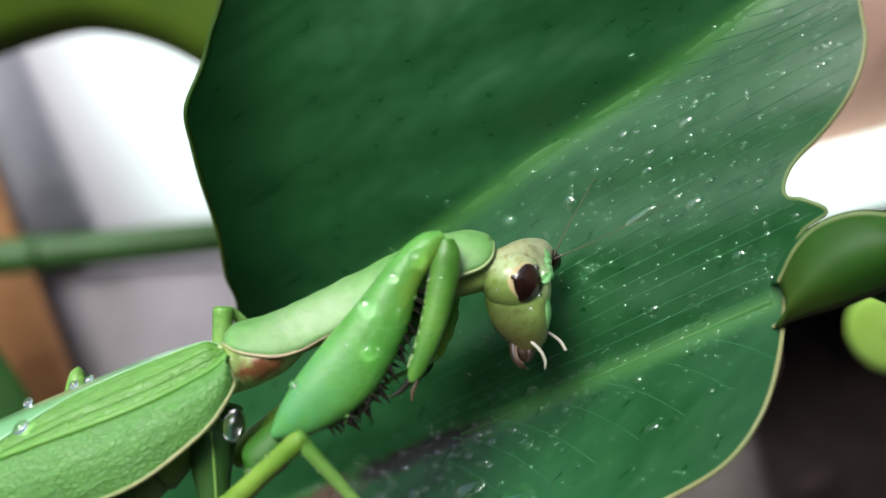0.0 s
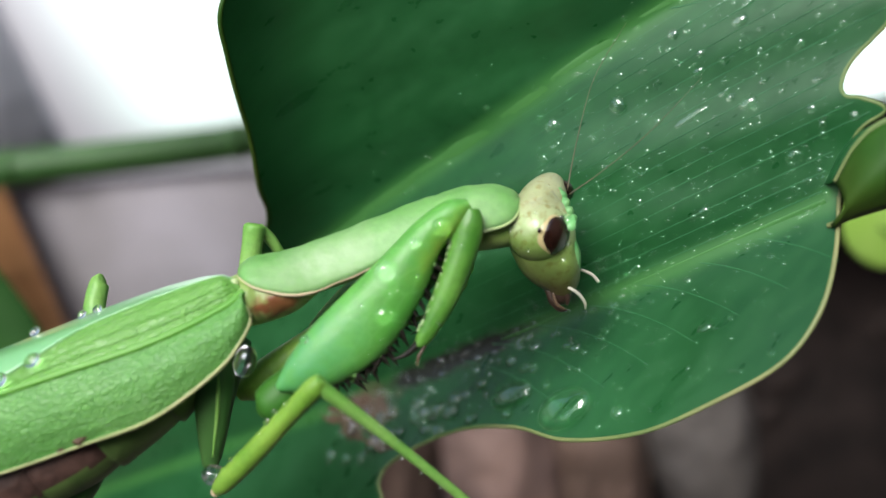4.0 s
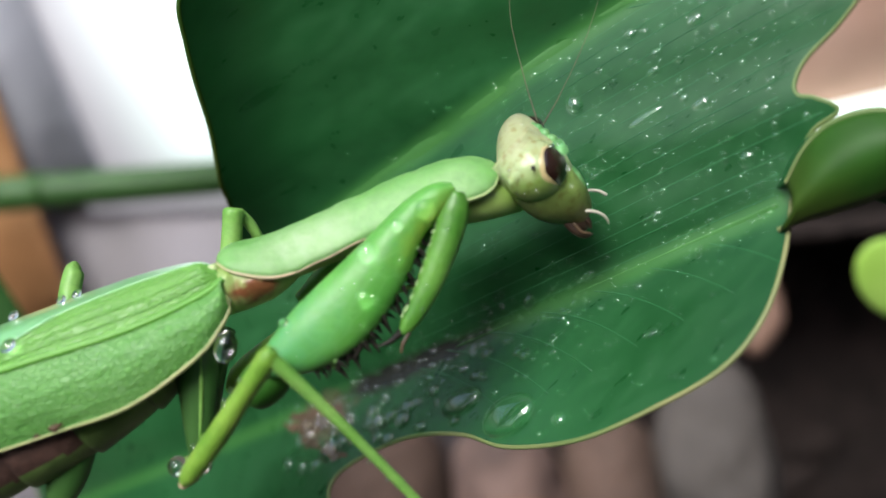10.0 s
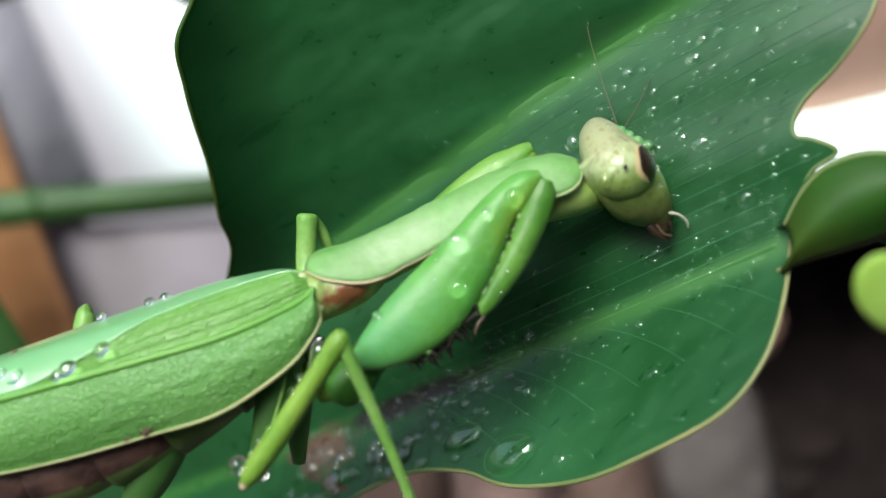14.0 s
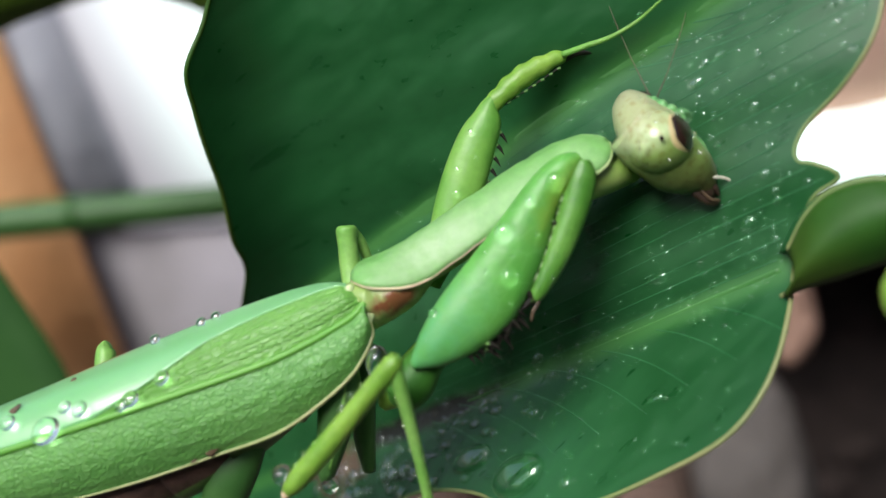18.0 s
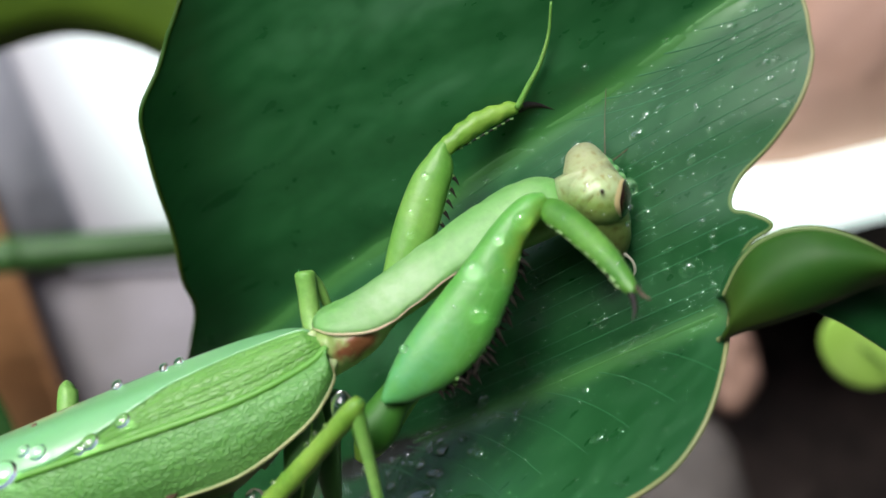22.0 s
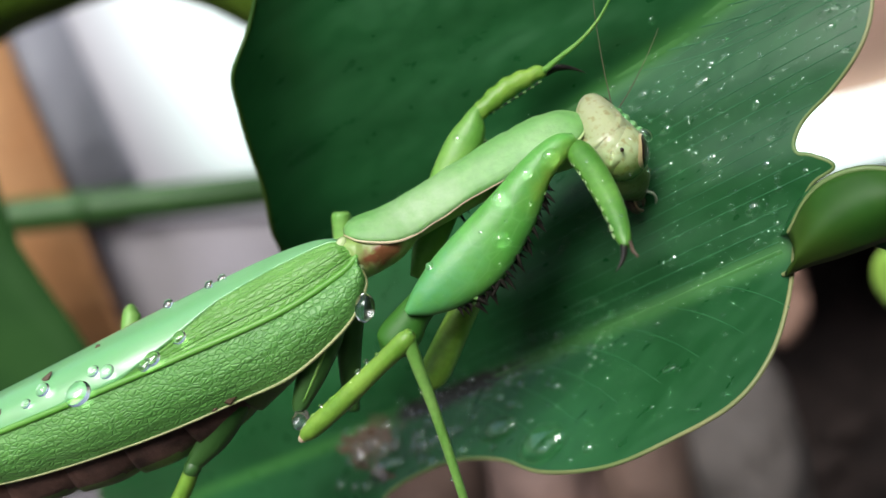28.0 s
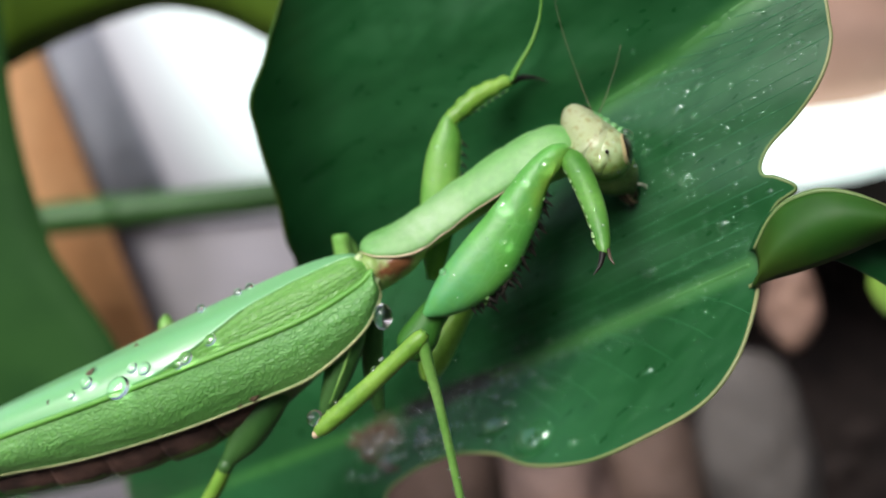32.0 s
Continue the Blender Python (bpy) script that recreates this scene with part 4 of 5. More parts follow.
        f, r = rng.uniform(-0.85, 0.9), 0.05 + 0.08 * rng.random() ** 2
        part("fine_drop", ball(bmesh.new(), (x, mid + f * wide, thick * math.sqrt(1 - f * f)), (r, r, r * 0.7), u=10, v=7), WATER, femur)
    bm = bmesh.new()
    tube(bm, [(-0.7, -0.2, 0), (0.6, 0.1, 0), (3, 0.3, 0), (7, 0.15, 0), (10.2, -0.35, 0), (11.4, -0.65, 0)], [(0.7, 0.7), (1.2, 1.0), (1.22, 1.0), (1.08, 0.88), (0.74, 0.62), (0.34, 0.34)], 18, n=36)
    tibia = part("near_tibia", bm, TIBIA_MAT, mantis, "green toothed shin")
    limbs["near_tibia"] = tibia
    bm = bmesh.new()
    tube(bm, [(0, -0.2, 0), (0.15, 0.6, 0), (0.6, 1.3, 0)], [0.36, 0.24, 0.03], 7, n=9)
    for f in bm.faces:
        f.material_index = 0 if f.calc_center_median().y < 0.55 * MM else 1
    tooth = part("tooth", bm, [TOOTH, SPINE], tibia, "pale spine with a black tip")
    for k in range(17):
        s = 0.27 + 0.018 * k + 0.12 * (k % 3 == 0)
        o = tooth if k == 0 else new("tooth", tooth.data)
        o.parent = tibia
        o["label"] = "pale spine with a black tip"
        o.matrix_local = pose((1.3 + 0.55 * k) * MM, (-1.0 + 0.034 * k - 0.0045 * k * max(0, k - 8)) * MM, (0.1 + 0.25 * (k % 2)) * MM, 0, 0, 180 + 68 + 14 * rng.random()) @ Matrix.Diagonal((0.75 * s, -1.15 * s, 0.75 * s, 1))
    bm = bmesh.new()
    tube(bm, [(10.4, -0.5, 0), (11.3, -0.75, 0), (12.4, -1.4, 0), (13.2, -2.4, 0)], [0.4, 0.33, 0.22, 0.02], 9, n=18)
    part("claw", bm, SPINE, tibia, "dark hooked claw")
    bm = bmesh.new()
    tube(bm, [(10.6, -0.3, 0), (11.3, -0.15, 0.1), (12.1, -0.3, 0.2), (12.9, -0.2, 0.2)], [0.2, 0.17, 0.15, 0.1], 8, n=16)
    for x, y in ((11.3, -0.15), (12.1, -0.3)):
        ball(bm, (x, y, 0.15), (0.2, 0.2, 0.2), u=8, v=6)
    part("foot", bm, CLAW, tibia, "thin brown foot")
    for x, y, r in ((2.5, 0.1, 0.28), (5, 0.4, 0.2), (7.2, 0.1, 0.22), (9, 0.2, 0.16)):
        part("shin_drop", ball(bmesh.new(), (x, y, 0.85), (r, r, r * 0.7), u=12, v=8), WATER_CLEAR, tibia)
    # middle leg
    bm = bmesh.new()
    tube(bm, [(-0.5, 0, 0), (0.6, 0.1, 0), (4, 0.1, 0), (9, 0.1, 0), (13, 0, 0), (14.2, 0, 0)], [0.55, 0.85, 0.82, 0.92, 0.85, 0.5], 16, n=36)
    mid = part("mid_femur", bm, LEG_YELLOW, mantis, "yellow-green middle thigh")
    limbs["mid_femur"] = mid
    part("tip", ball(bmesh.new(), (14.2, 0, 0), (0.65, 0.45, 0.45), u=12, v=8), RIM, mid, "pale tip")
    for k in range(9):
        part("leg_drop", ball(bmesh.new(), (3 + 1.25 * k, -0.72 + 0.25 * math.sin(5 * k), 0.4), (0.2 + 0.08 * (k % 3), 0.2, 0.18), u=10, v=7), WATER, mid)
    part("tip_drop", ball(bmesh.new(), (13.4, -1.2, -0.2), (0.85, 0.85, 0.85), u=16, v=12), WATER_CLEAR, mid, "round rain drop")
    bm = bmesh.new()
    tube(bm, [(-0.4, 0, 0), (1.0, 0, 0), (8, 0.15, 0), (18, 0, 0), (26, -0.3, 0)], [0.6, 0.62, 0.46, 0.4, 0.4], 14, n=36)
    shin = part("mid_tibia", bm, LEG_GREEN, mantis, "slender green middle shin")
    limbs["mid_tibia"] = shin
    for k in range(14):
        part("leg_drop", ball(bmesh.new(), (3 + 1.1 * k, 0.42 * (1 if k % 2 else -1), 0.3), (0.14, 0.14, 0.12), u=10, v=7), WATER, shin)
    # far foreleg
    bm = bmesh.new()
    tube(bm, [(0, 0, 0), (4, 0.3, 0), (9, 0.4, 0), (14, 0.2, 0), (20.5, 0, 0), (22.6, 0, 0)], [(1.1, 1.0), (1.3, 1.1), (1.25, 1.1), (1.35, 1.2), (1.5, 1.3), (0.5, 0.5)], 16, n=36)
    limbs["far_coxa"] = part("far_coxa", bm, LEG_YELLOW, mantis, "yellow-green upper part of the far foreleg")
    bm = bmesh.new()
    tube(bm, [(-0.5, 0, 0), (0.4, -0.1, 0), (1.7, 0.0, 0), (4, -0.2, 0), (8, -0.2, 0), (13, -0.1, 0), (17, 0, 0)], [(0.6, 0.7), (0.95, 0.95), (1.5, 1.15), (1.85, 1.25), (2.0, 1.3), (1.6, 1.2), (0.7, 0.7)], 18, n=44)
    far_femur = part("far_femur", bm, LEG_FAR, mantis, "light green far thigh")
    limbs["far_femur"] = far_femur
    for k in range(8):
        o = new("spine", first.data)
        o.parent = far_femur
        o["label"] = "black-tipped spine"
        o.matrix_local = pose((2.0 + 1.1 * k) * MM, (1.35 + 0.05 * k) * MM, 0, 0, 0, -20) @ Matrix.Scale(0.9, 4)
    for x, y, r in ((3, -0.8, 0.4), (5, 0.2, 0.3), (6.5, -1.0, 0.3), (8.5, -0.4, 0.45)):
        part("thigh_drop", ball(bmesh.new(), (x, y, 1.25), (r, r, r * 0.6), u=14, v=9), WATER_CLEAR, far_femur)
    bm = bmesh.new()
    tube(bm, [(-0.6, -0.2, 0), (0.8, 0.1, 0), (3.4, 0.55, 0), (6.6, 0.3, 0), (8.4, -0.2, 0)], [(0.6, 0.6), (0.85, 0.8), (1.0, 0.9), (0.8, 0.7), (0.4, 0.4)], 16, n=30)
    for v in bm.verts:
        v.co.y += 0.1 * MM * math.sin(v.co.x / MM * 3.6) * (1 if v.co.y > 0 else -0.6) + 0.1 * MM * noise.noise(v.co * 500)
    far_tibia = part("far_tibia", bm, LEG_YELLOW, mantis, "yellow-green far shin")
    limbs["far_tibia"] = far_tibia
    bm = bmesh.new()
    tube(bm, [(7.8, -0.2, 0), (9.0, -0.4, 0), (10.2, -1.2, 0), (11.2, -2.4, 0)], [0.42, 0.36, 0.2, 0.03], 9, n=16)
    part("claw", bm, SPINE, far_tibia, "dark hooked claw")
    for k in range(7):
        o = new("tooth", first.data)
        o.parent = far_tibia
        o["label"] = "small spine"
        o.matrix_local = pose((1.5 + 0.9 * k) * MM, -0.7 * MM, 0, 0, 0, 255) @ Matrix.Diagonal((0.5, -0.5, 0.5, 1))
    bm = bmesh.new()
    tube(bm, [(-0.3, 0, 0), (2, 0.1, 0), (4.4, 0.2, 0), (7.0, 0.8, 0), (9.6, 2.0, 0)], [0.3, 0.26, 0.2, 0.15, 0.1], 10, n=26)
    limbs["far_tarsus"] = part("far_tarsus", bm, LEG_GREEN, mantis, "thin green far foot")
    return mantis, limbs


EYE_MID = (0.3, 0.15, -0.3)


def eye_patch(toward, along, long, wide, radius, seed):
    """A raised patch on the eye's ball with an uneven outline; half angles in degrees."""
    z = Vector(toward).normalized()
    x = (Vector(along) - z * z.dot(Vector(along))).normalized()
    y = z.cross(x)
    bm = bmesh.new()
    mid = bm.verts.new((Vector(EYE_MID) + z * (radius + 0.03)) * MM)
    last, sides = None, 32
    for k in range(1, 8):
        f = k / 7
        ring = []
        for j in range(sides):
            a = 2 * math.pi * j / sides
            edge = 1 + 0.12 * noise.noise(Vector((1.5 * math.cos(a), 1.5 * math.sin(a), seed)))
            u, v = radians(long) * f * edge * math.cos(a), radians(wide) * f * edge * math.sin(a)
            d = (z + x * math.tan(u) + y * math.tan(v)).normalized()
            ring.append(bm.verts.new((Vector(EYE_MID) + d * (radius + 0.03 - (0.12 if k == 7 else 0))) * MM))
        for j in range(sides):
            if last:
                bm.faces.new((last[j], last[(j + 1) % sides], ring[(j + 1) % sides], ring[j]))
            else:
                bm.faces.new((mid, ring[(j + 1) % sides], ring[j]))
        last = ring
    return bm


def skull_mesh():
    """Wide between the eyes, tapering to the mouth."""
    bm = bmesh.new()
    near, far = Vector((-0.4, -0.2, 0.0)), Vector((-2.6, 2.9, -4.4))
    tube(bm, [near + (far - near) * f for f in (-0.36, -0.3, 0.0, 0.3, 0.6, 0.9, 1.1, 1.2)],
         [(0.4, 0.4), (1.3, 1.3), (2.15, 2.15), (2.2, 2.2), (2.05, 2.1), (1.6, 1.7), (1.0, 1.05), (0.3, 0.3)], 30, n=60, side=(0, 1, 0))
    tube(bm, [(-2.4, 0.6, -1.4), (0.0, 0.3, -1.3), (2.0, -0.1, -1.3), (3.9, -0.2, -1.5), (5.2, -0.3, -1.8), (6.2, -0.5, -2.0), (6.5, -0.5, -2.0)],
         [(2.5, 2.3), (2.9, 2.5), (2.85, 2.3), (2.35, 1.9), (1.75, 1.45), (0.9, 0.9), (0.3, 0.3)], 28, n=50)
    ball(bm, (-2.9, 3.0, -3.6), (0.6, 0.6, 0.6), u=12, v=8)
    for v in bm.verts:
        v.co.y += 0.2 * MM * noise.noise(v.co * 480)
        v.co.z += 0.2 * MM * noise.noise(v.co * 600 + Vector((5, 5, 5)))
    return bm


# ---- rain drops on the leaf: right, up, radius, stretch ----
def drop_mesh(name):
    bm = bmesh.new()
    bmesh.ops.create_uvsphere(bm, u_segments=18, v_segments=12, radius=MM)
    for v in bm.verts:
        v.co.z *= 0.62
        v.co.z = max(v.co.z, -0.2 * MM)
    me = bpy.data.meshes.new(name)
    for f in bm.faces:
        f.smooth = True
    bm.to_mesh(me)
    bm.free()
    me.materials.append(WATER)
    return me


def leaf_frame(x, y):
    e = 0.3
    a, b = on_leaf(x + e, y) - on_leaf(x - e, y), on_leaf(x, y + e) - on_leaf(x, y - e)
    nz = a.cross(b).normalized()
    ax = a.normalized()
    m = Matrix((ax, nz.cross(ax), nz)).transposed().to_4x4()
    m.translation = on_leaf(x, y) * MM
    return m


BIG_DROPS = [(19.3, 15.1, 0.54, 1), (21.1, 11.5, 0.47, 1.5), (24.1, 15.7, 0.52, 1.5), (21.2, 13.1, 0.41, 1), (24.9, 17.4, 0.4, 1), (28.3, 13.3, 0.39, 1), (29.0, 7.7, 0.45, 1), (29.8, 6.3, 0.39, 1), (30.0, 5.5, 0.39, 1), (28.2, 3.7, 0.73, 1.2), (31.9, 6.9, 0.44, 1), (23.5, 9.1, 0.4, 1), (20.9, -11.1, 0.46, 1.8), (20.6, -7.2, 0.42, 1.1), (13.6, -18.9, 0.72, 1), (9.6, -19.4, 2.13, 1.5), (5.4, -19.1, 1.44, 1.9), (11.0, -10.7, 0.39, 1), (-8.3, -26.4, 1.6, 1.3), (-10.9, -25.6, 0.9, 1), (-6.4, -22.8, 0.72, 1.2), (-3.0, -24.0, 0.7, 1.3), (-13.8, -29.7, 1.07, 1), (14.9, 9.1, 1.04, 0.8), (20.6, 7.6, 0.5, 3.6), (9.4, 7.6, 0.76, 1.1), (24.7, 8.5, 0.58, 1.5), (21.8, -1.0, 0.55, 1.4), (-8.7, -26.9, 0.77, 1), (-3.1, -22.5, 0.74, 1.3), (-11.8, -29.3, 0.86, 1), (-1.9, -23.9, 0.84, 1.4), (2.8, -18.6, 0.69, 1.2), (0.1, -20.6, 0.97, 1.2), (-0.9, -18.4, 0.59, 1.3), (1.5, -22.1, 0.69, 1.4), (6.9, -16.5, 0.55, 1.8), (5.1, -14.9, 0.25, 1), (6.9, -14.4, 0.31, 1), (9.8, -13.0, 0.42, 1.5), (12.5, -10.6, 0.3, 1), (14.6, -9.6, 0.23, 1), (8.1, -12.2, 0.37, 1.2), (11.2, -15.9, 0.35, 1.1), (4.7, -16.1, 0.38, 1.6), (2.6, -14.9, 0.45, 1.2), (-2.4, -20.1, 0.6, 1.2), (-4.5, -19.6, 0.47, 1.2), (11.0, -13.2, 0.3, 1), (15.2, -13.7, 0.23, 1), (4.8, -20.9, 0.57, 1.3), (8.5, -17.7, 0.39, 1.3), (10.4, -15.9, 0.28, 1.2), (13.5, -12.9, 0.27, 1), (15.6, -11.1, 0.27, 1.3), (17.7, -9.3, 0.26, 1)]


def build_drops():
    me = drop_mesh("rain_drop")
    for x, y, r, s in BIG_DROPS:
        o = new("rain_drop", me)
        o.matrix_world = STAGE @ leaf_frame(x, y) @ pose(0, 0, 0, 0, 0, 30) @ Matrix.Diagonal((r * s, r, r * (1.0 if r < 0.8 else 0.9), 1))
        tagged(o, "clear rain drop lying on the green leaf" if s < 1.5 else "long clear rain drop smeared along the leaf", "rain drop", "rain drops on the leaf")
    rng = random.Random(21)
    made = 0
    while made < 110:
        x, y = rng.uniform(-14, 20), rng.uniform(-26, 0)
        d2 = second_rib(x, y)
        if -9 < d2 < 1.2 and rng.random() < (1 if x < 8 else 0.3) * (1 if -3 < d2 else 0.5) and inside_leaf(x, y, 0.9):
            r = 0.18 + 0.5 * rng.random() ** 2.2
            o = new("rain_drop", me)
            o.matrix_world = STAGE @ leaf_frame(x, y) @ pose(0, 0, 0, 0, 0, rng.uniform(0, 90)) @ Matrix.Diagonal((r * rng.uniform(1, 1.5), r, r * 0.8, 1))
            tagged(o, "clear rain drop beside the rib of the green leaf", "rain drop", "rain drops on the leaf")
            made += 1
    rng = random.Random(31)
    made = 0
    while made < 46:
        a, f = rng.uniform(0, 2 * math.pi), math.sqrt(rng.random())
        x, y = -6 + 7.5 * f * math.cos(a) + 1.5 * f * math.sin(a), -24.5 + 3.5 * f * math.sin(a) + 2.5 * f * math.cos(a)
        if inside_leaf(x, y, 1.2):
            r = 0.3 + 0.85 * rng.random() ** 1.4
            o = new("rain_drop", me)
            o.matrix_world = STAGE @ leaf_frame(x, y) @ pose(0, 0, 0, 0, 0, rng.uniform(0, 90)) @ Matrix.Diagonal((r * rng.uniform(1, 1.25), r, r * 1.15, 1))
            tagged(o, "large clear rain drop beside the brown scar on the leaf", "rain drop", "rain drops on the leaf")
            made += 1
    rng = random.Random(12)
    ball_bm = bmesh.new()
    bmesh.ops.create_icosphere(ball_bm, subdivisions=2, radius=MM)
    corners, tris = [v.co.copy() for v in ball_bm.verts], [[v.index for v in f.verts] for f in ball_bm.faces]
    ball_bm.free()
    points, faces, made = [], [], 0
    while made < 1900:
        x, y = rng.uniform(-16, 36), rng.uniform(-26, 26)
        d2, d1 = second_rib(x, y), first_rib(x, y)
        near = math.exp(-(d2 / 2.2) ** 2)
        chance = 0.08 + 0.9 * near + (0.45 if d1 < 0 < d2 and x > 8 else 0) + (0.25 if d2 < 0 else 0)
        if d1 < 5 and rng.random() < chance and inside_leaf(x, y, 0.8):
            r = 0.07 + 0.27 * rng.random() ** 2.6
            m = leaf_frame(x, y) @ Matrix.Diagonal((r * rng.uniform(1, 1.6), r, r * 0.6, 1))
            faces += [[i + len(points) for i in f] for f in tris]
            points += [m @ c for c in corners]
            made += 1
    small = bpy.data.meshes.new("fine_droplets")
    small.from_pydata(points, [], faces)
    small.polygons.foreach_set("use_smooth", [True] * len(faces))
    small.materials.append(WATER_FINE)
    ob = new("fine_droplets", small)
    ob.matrix_world = STAGE
    tagged(ob, "countless fine rain droplets scattered over the green leaf", "droplets", "", "stuff")


# ---- what stands behind, far out of focus ----
def box(bm, centre, size, bevel=4.0):
    m = Matrix.Translation(Vector(centre) * MM) @ Matrix.Diagonal((*(Vector(size) * MM), 1))
    g = bmesh.ops.create_cube(bm, size=1, matrix=m)
    bmesh.ops.bevel(bm, geom=[e for e in bm.edges if e.verts[0] in g["verts"]], offset=bevel * MM, segments=2, affect="EDGES")
    return bm


def backdrop_thing(name, bm, mat, label, category, kind=""):
    ob = part(name, bm, mat)
    ob.matrix_world = STAGE
    return tagged(ob, label, category, "", kind)


def slab(corners, depth, thick=8.0):
    """A board of the given corners (right, up), at a depth behind."""
    bm = bmesh.new()
    a = [bm.verts.new(Vector((x, y, -depth)) * MM) for x, y in corners]
    b = [bm.verts.new(Vector((x, y, -depth - thick)) * MM) for x, y in corners]
    bm.faces.new(a), bm.faces.new(b[::-1])
    for i in range(len(a)):
        j = (i + 1) % len(a)
        bm.faces.new((a[i], a[j], b[j], b[i]))
    bmesh.ops.bevel(bm, geom=bm.edges[:], offset=1.0 * MM, segments=2, affect="EDGES")
    return bm


def far_leaf(name, edge, away, mat, label, n=24):
    rows = [[p + np.array(away) * f + np.array((0, 0, 6 * math.sin(math.pi * f))) for f in np.linspace(0, 1, 10)] for p in curve(edge, n)]
    ob = thing(name, label, "leaf")
    part("blade", sheet(bmesh.new(), rows, 0.5), mat, ob)
    bm = bmesh.new()
    tube(bm, [r[5] + np.array((0, 0, 0.5)) for r in rows], [0.8] * n, 8)
    part("rib", bm, VEIN, ob)
    return ob


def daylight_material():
    """Glow that stands in for overexposed daylight; its fade towards the slanting board and the stem is painted in."""
    m = glow_material("fading_daylight_glow", (0.80, 0.96, 0.91), 1.05)
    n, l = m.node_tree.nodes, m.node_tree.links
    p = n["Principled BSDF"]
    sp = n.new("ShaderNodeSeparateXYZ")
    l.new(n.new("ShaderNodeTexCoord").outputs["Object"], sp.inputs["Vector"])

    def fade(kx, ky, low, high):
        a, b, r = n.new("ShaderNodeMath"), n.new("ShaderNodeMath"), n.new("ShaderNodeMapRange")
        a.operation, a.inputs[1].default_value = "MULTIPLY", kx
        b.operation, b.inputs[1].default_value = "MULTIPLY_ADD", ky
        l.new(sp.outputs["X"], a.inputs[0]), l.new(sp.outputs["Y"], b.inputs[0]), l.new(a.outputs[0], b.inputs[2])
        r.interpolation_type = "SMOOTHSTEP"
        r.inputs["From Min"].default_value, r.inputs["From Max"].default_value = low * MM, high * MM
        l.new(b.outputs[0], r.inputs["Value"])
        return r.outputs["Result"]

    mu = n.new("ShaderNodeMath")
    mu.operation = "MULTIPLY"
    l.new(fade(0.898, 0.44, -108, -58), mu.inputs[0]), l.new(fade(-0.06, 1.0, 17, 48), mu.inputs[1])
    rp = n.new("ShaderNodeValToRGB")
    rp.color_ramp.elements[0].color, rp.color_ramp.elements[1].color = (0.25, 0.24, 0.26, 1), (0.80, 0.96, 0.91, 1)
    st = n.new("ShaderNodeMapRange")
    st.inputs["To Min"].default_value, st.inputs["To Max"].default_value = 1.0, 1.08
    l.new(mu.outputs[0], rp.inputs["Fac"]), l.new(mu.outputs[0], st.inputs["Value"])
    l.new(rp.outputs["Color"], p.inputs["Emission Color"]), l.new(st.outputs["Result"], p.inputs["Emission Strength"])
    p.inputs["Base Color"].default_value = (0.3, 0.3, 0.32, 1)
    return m


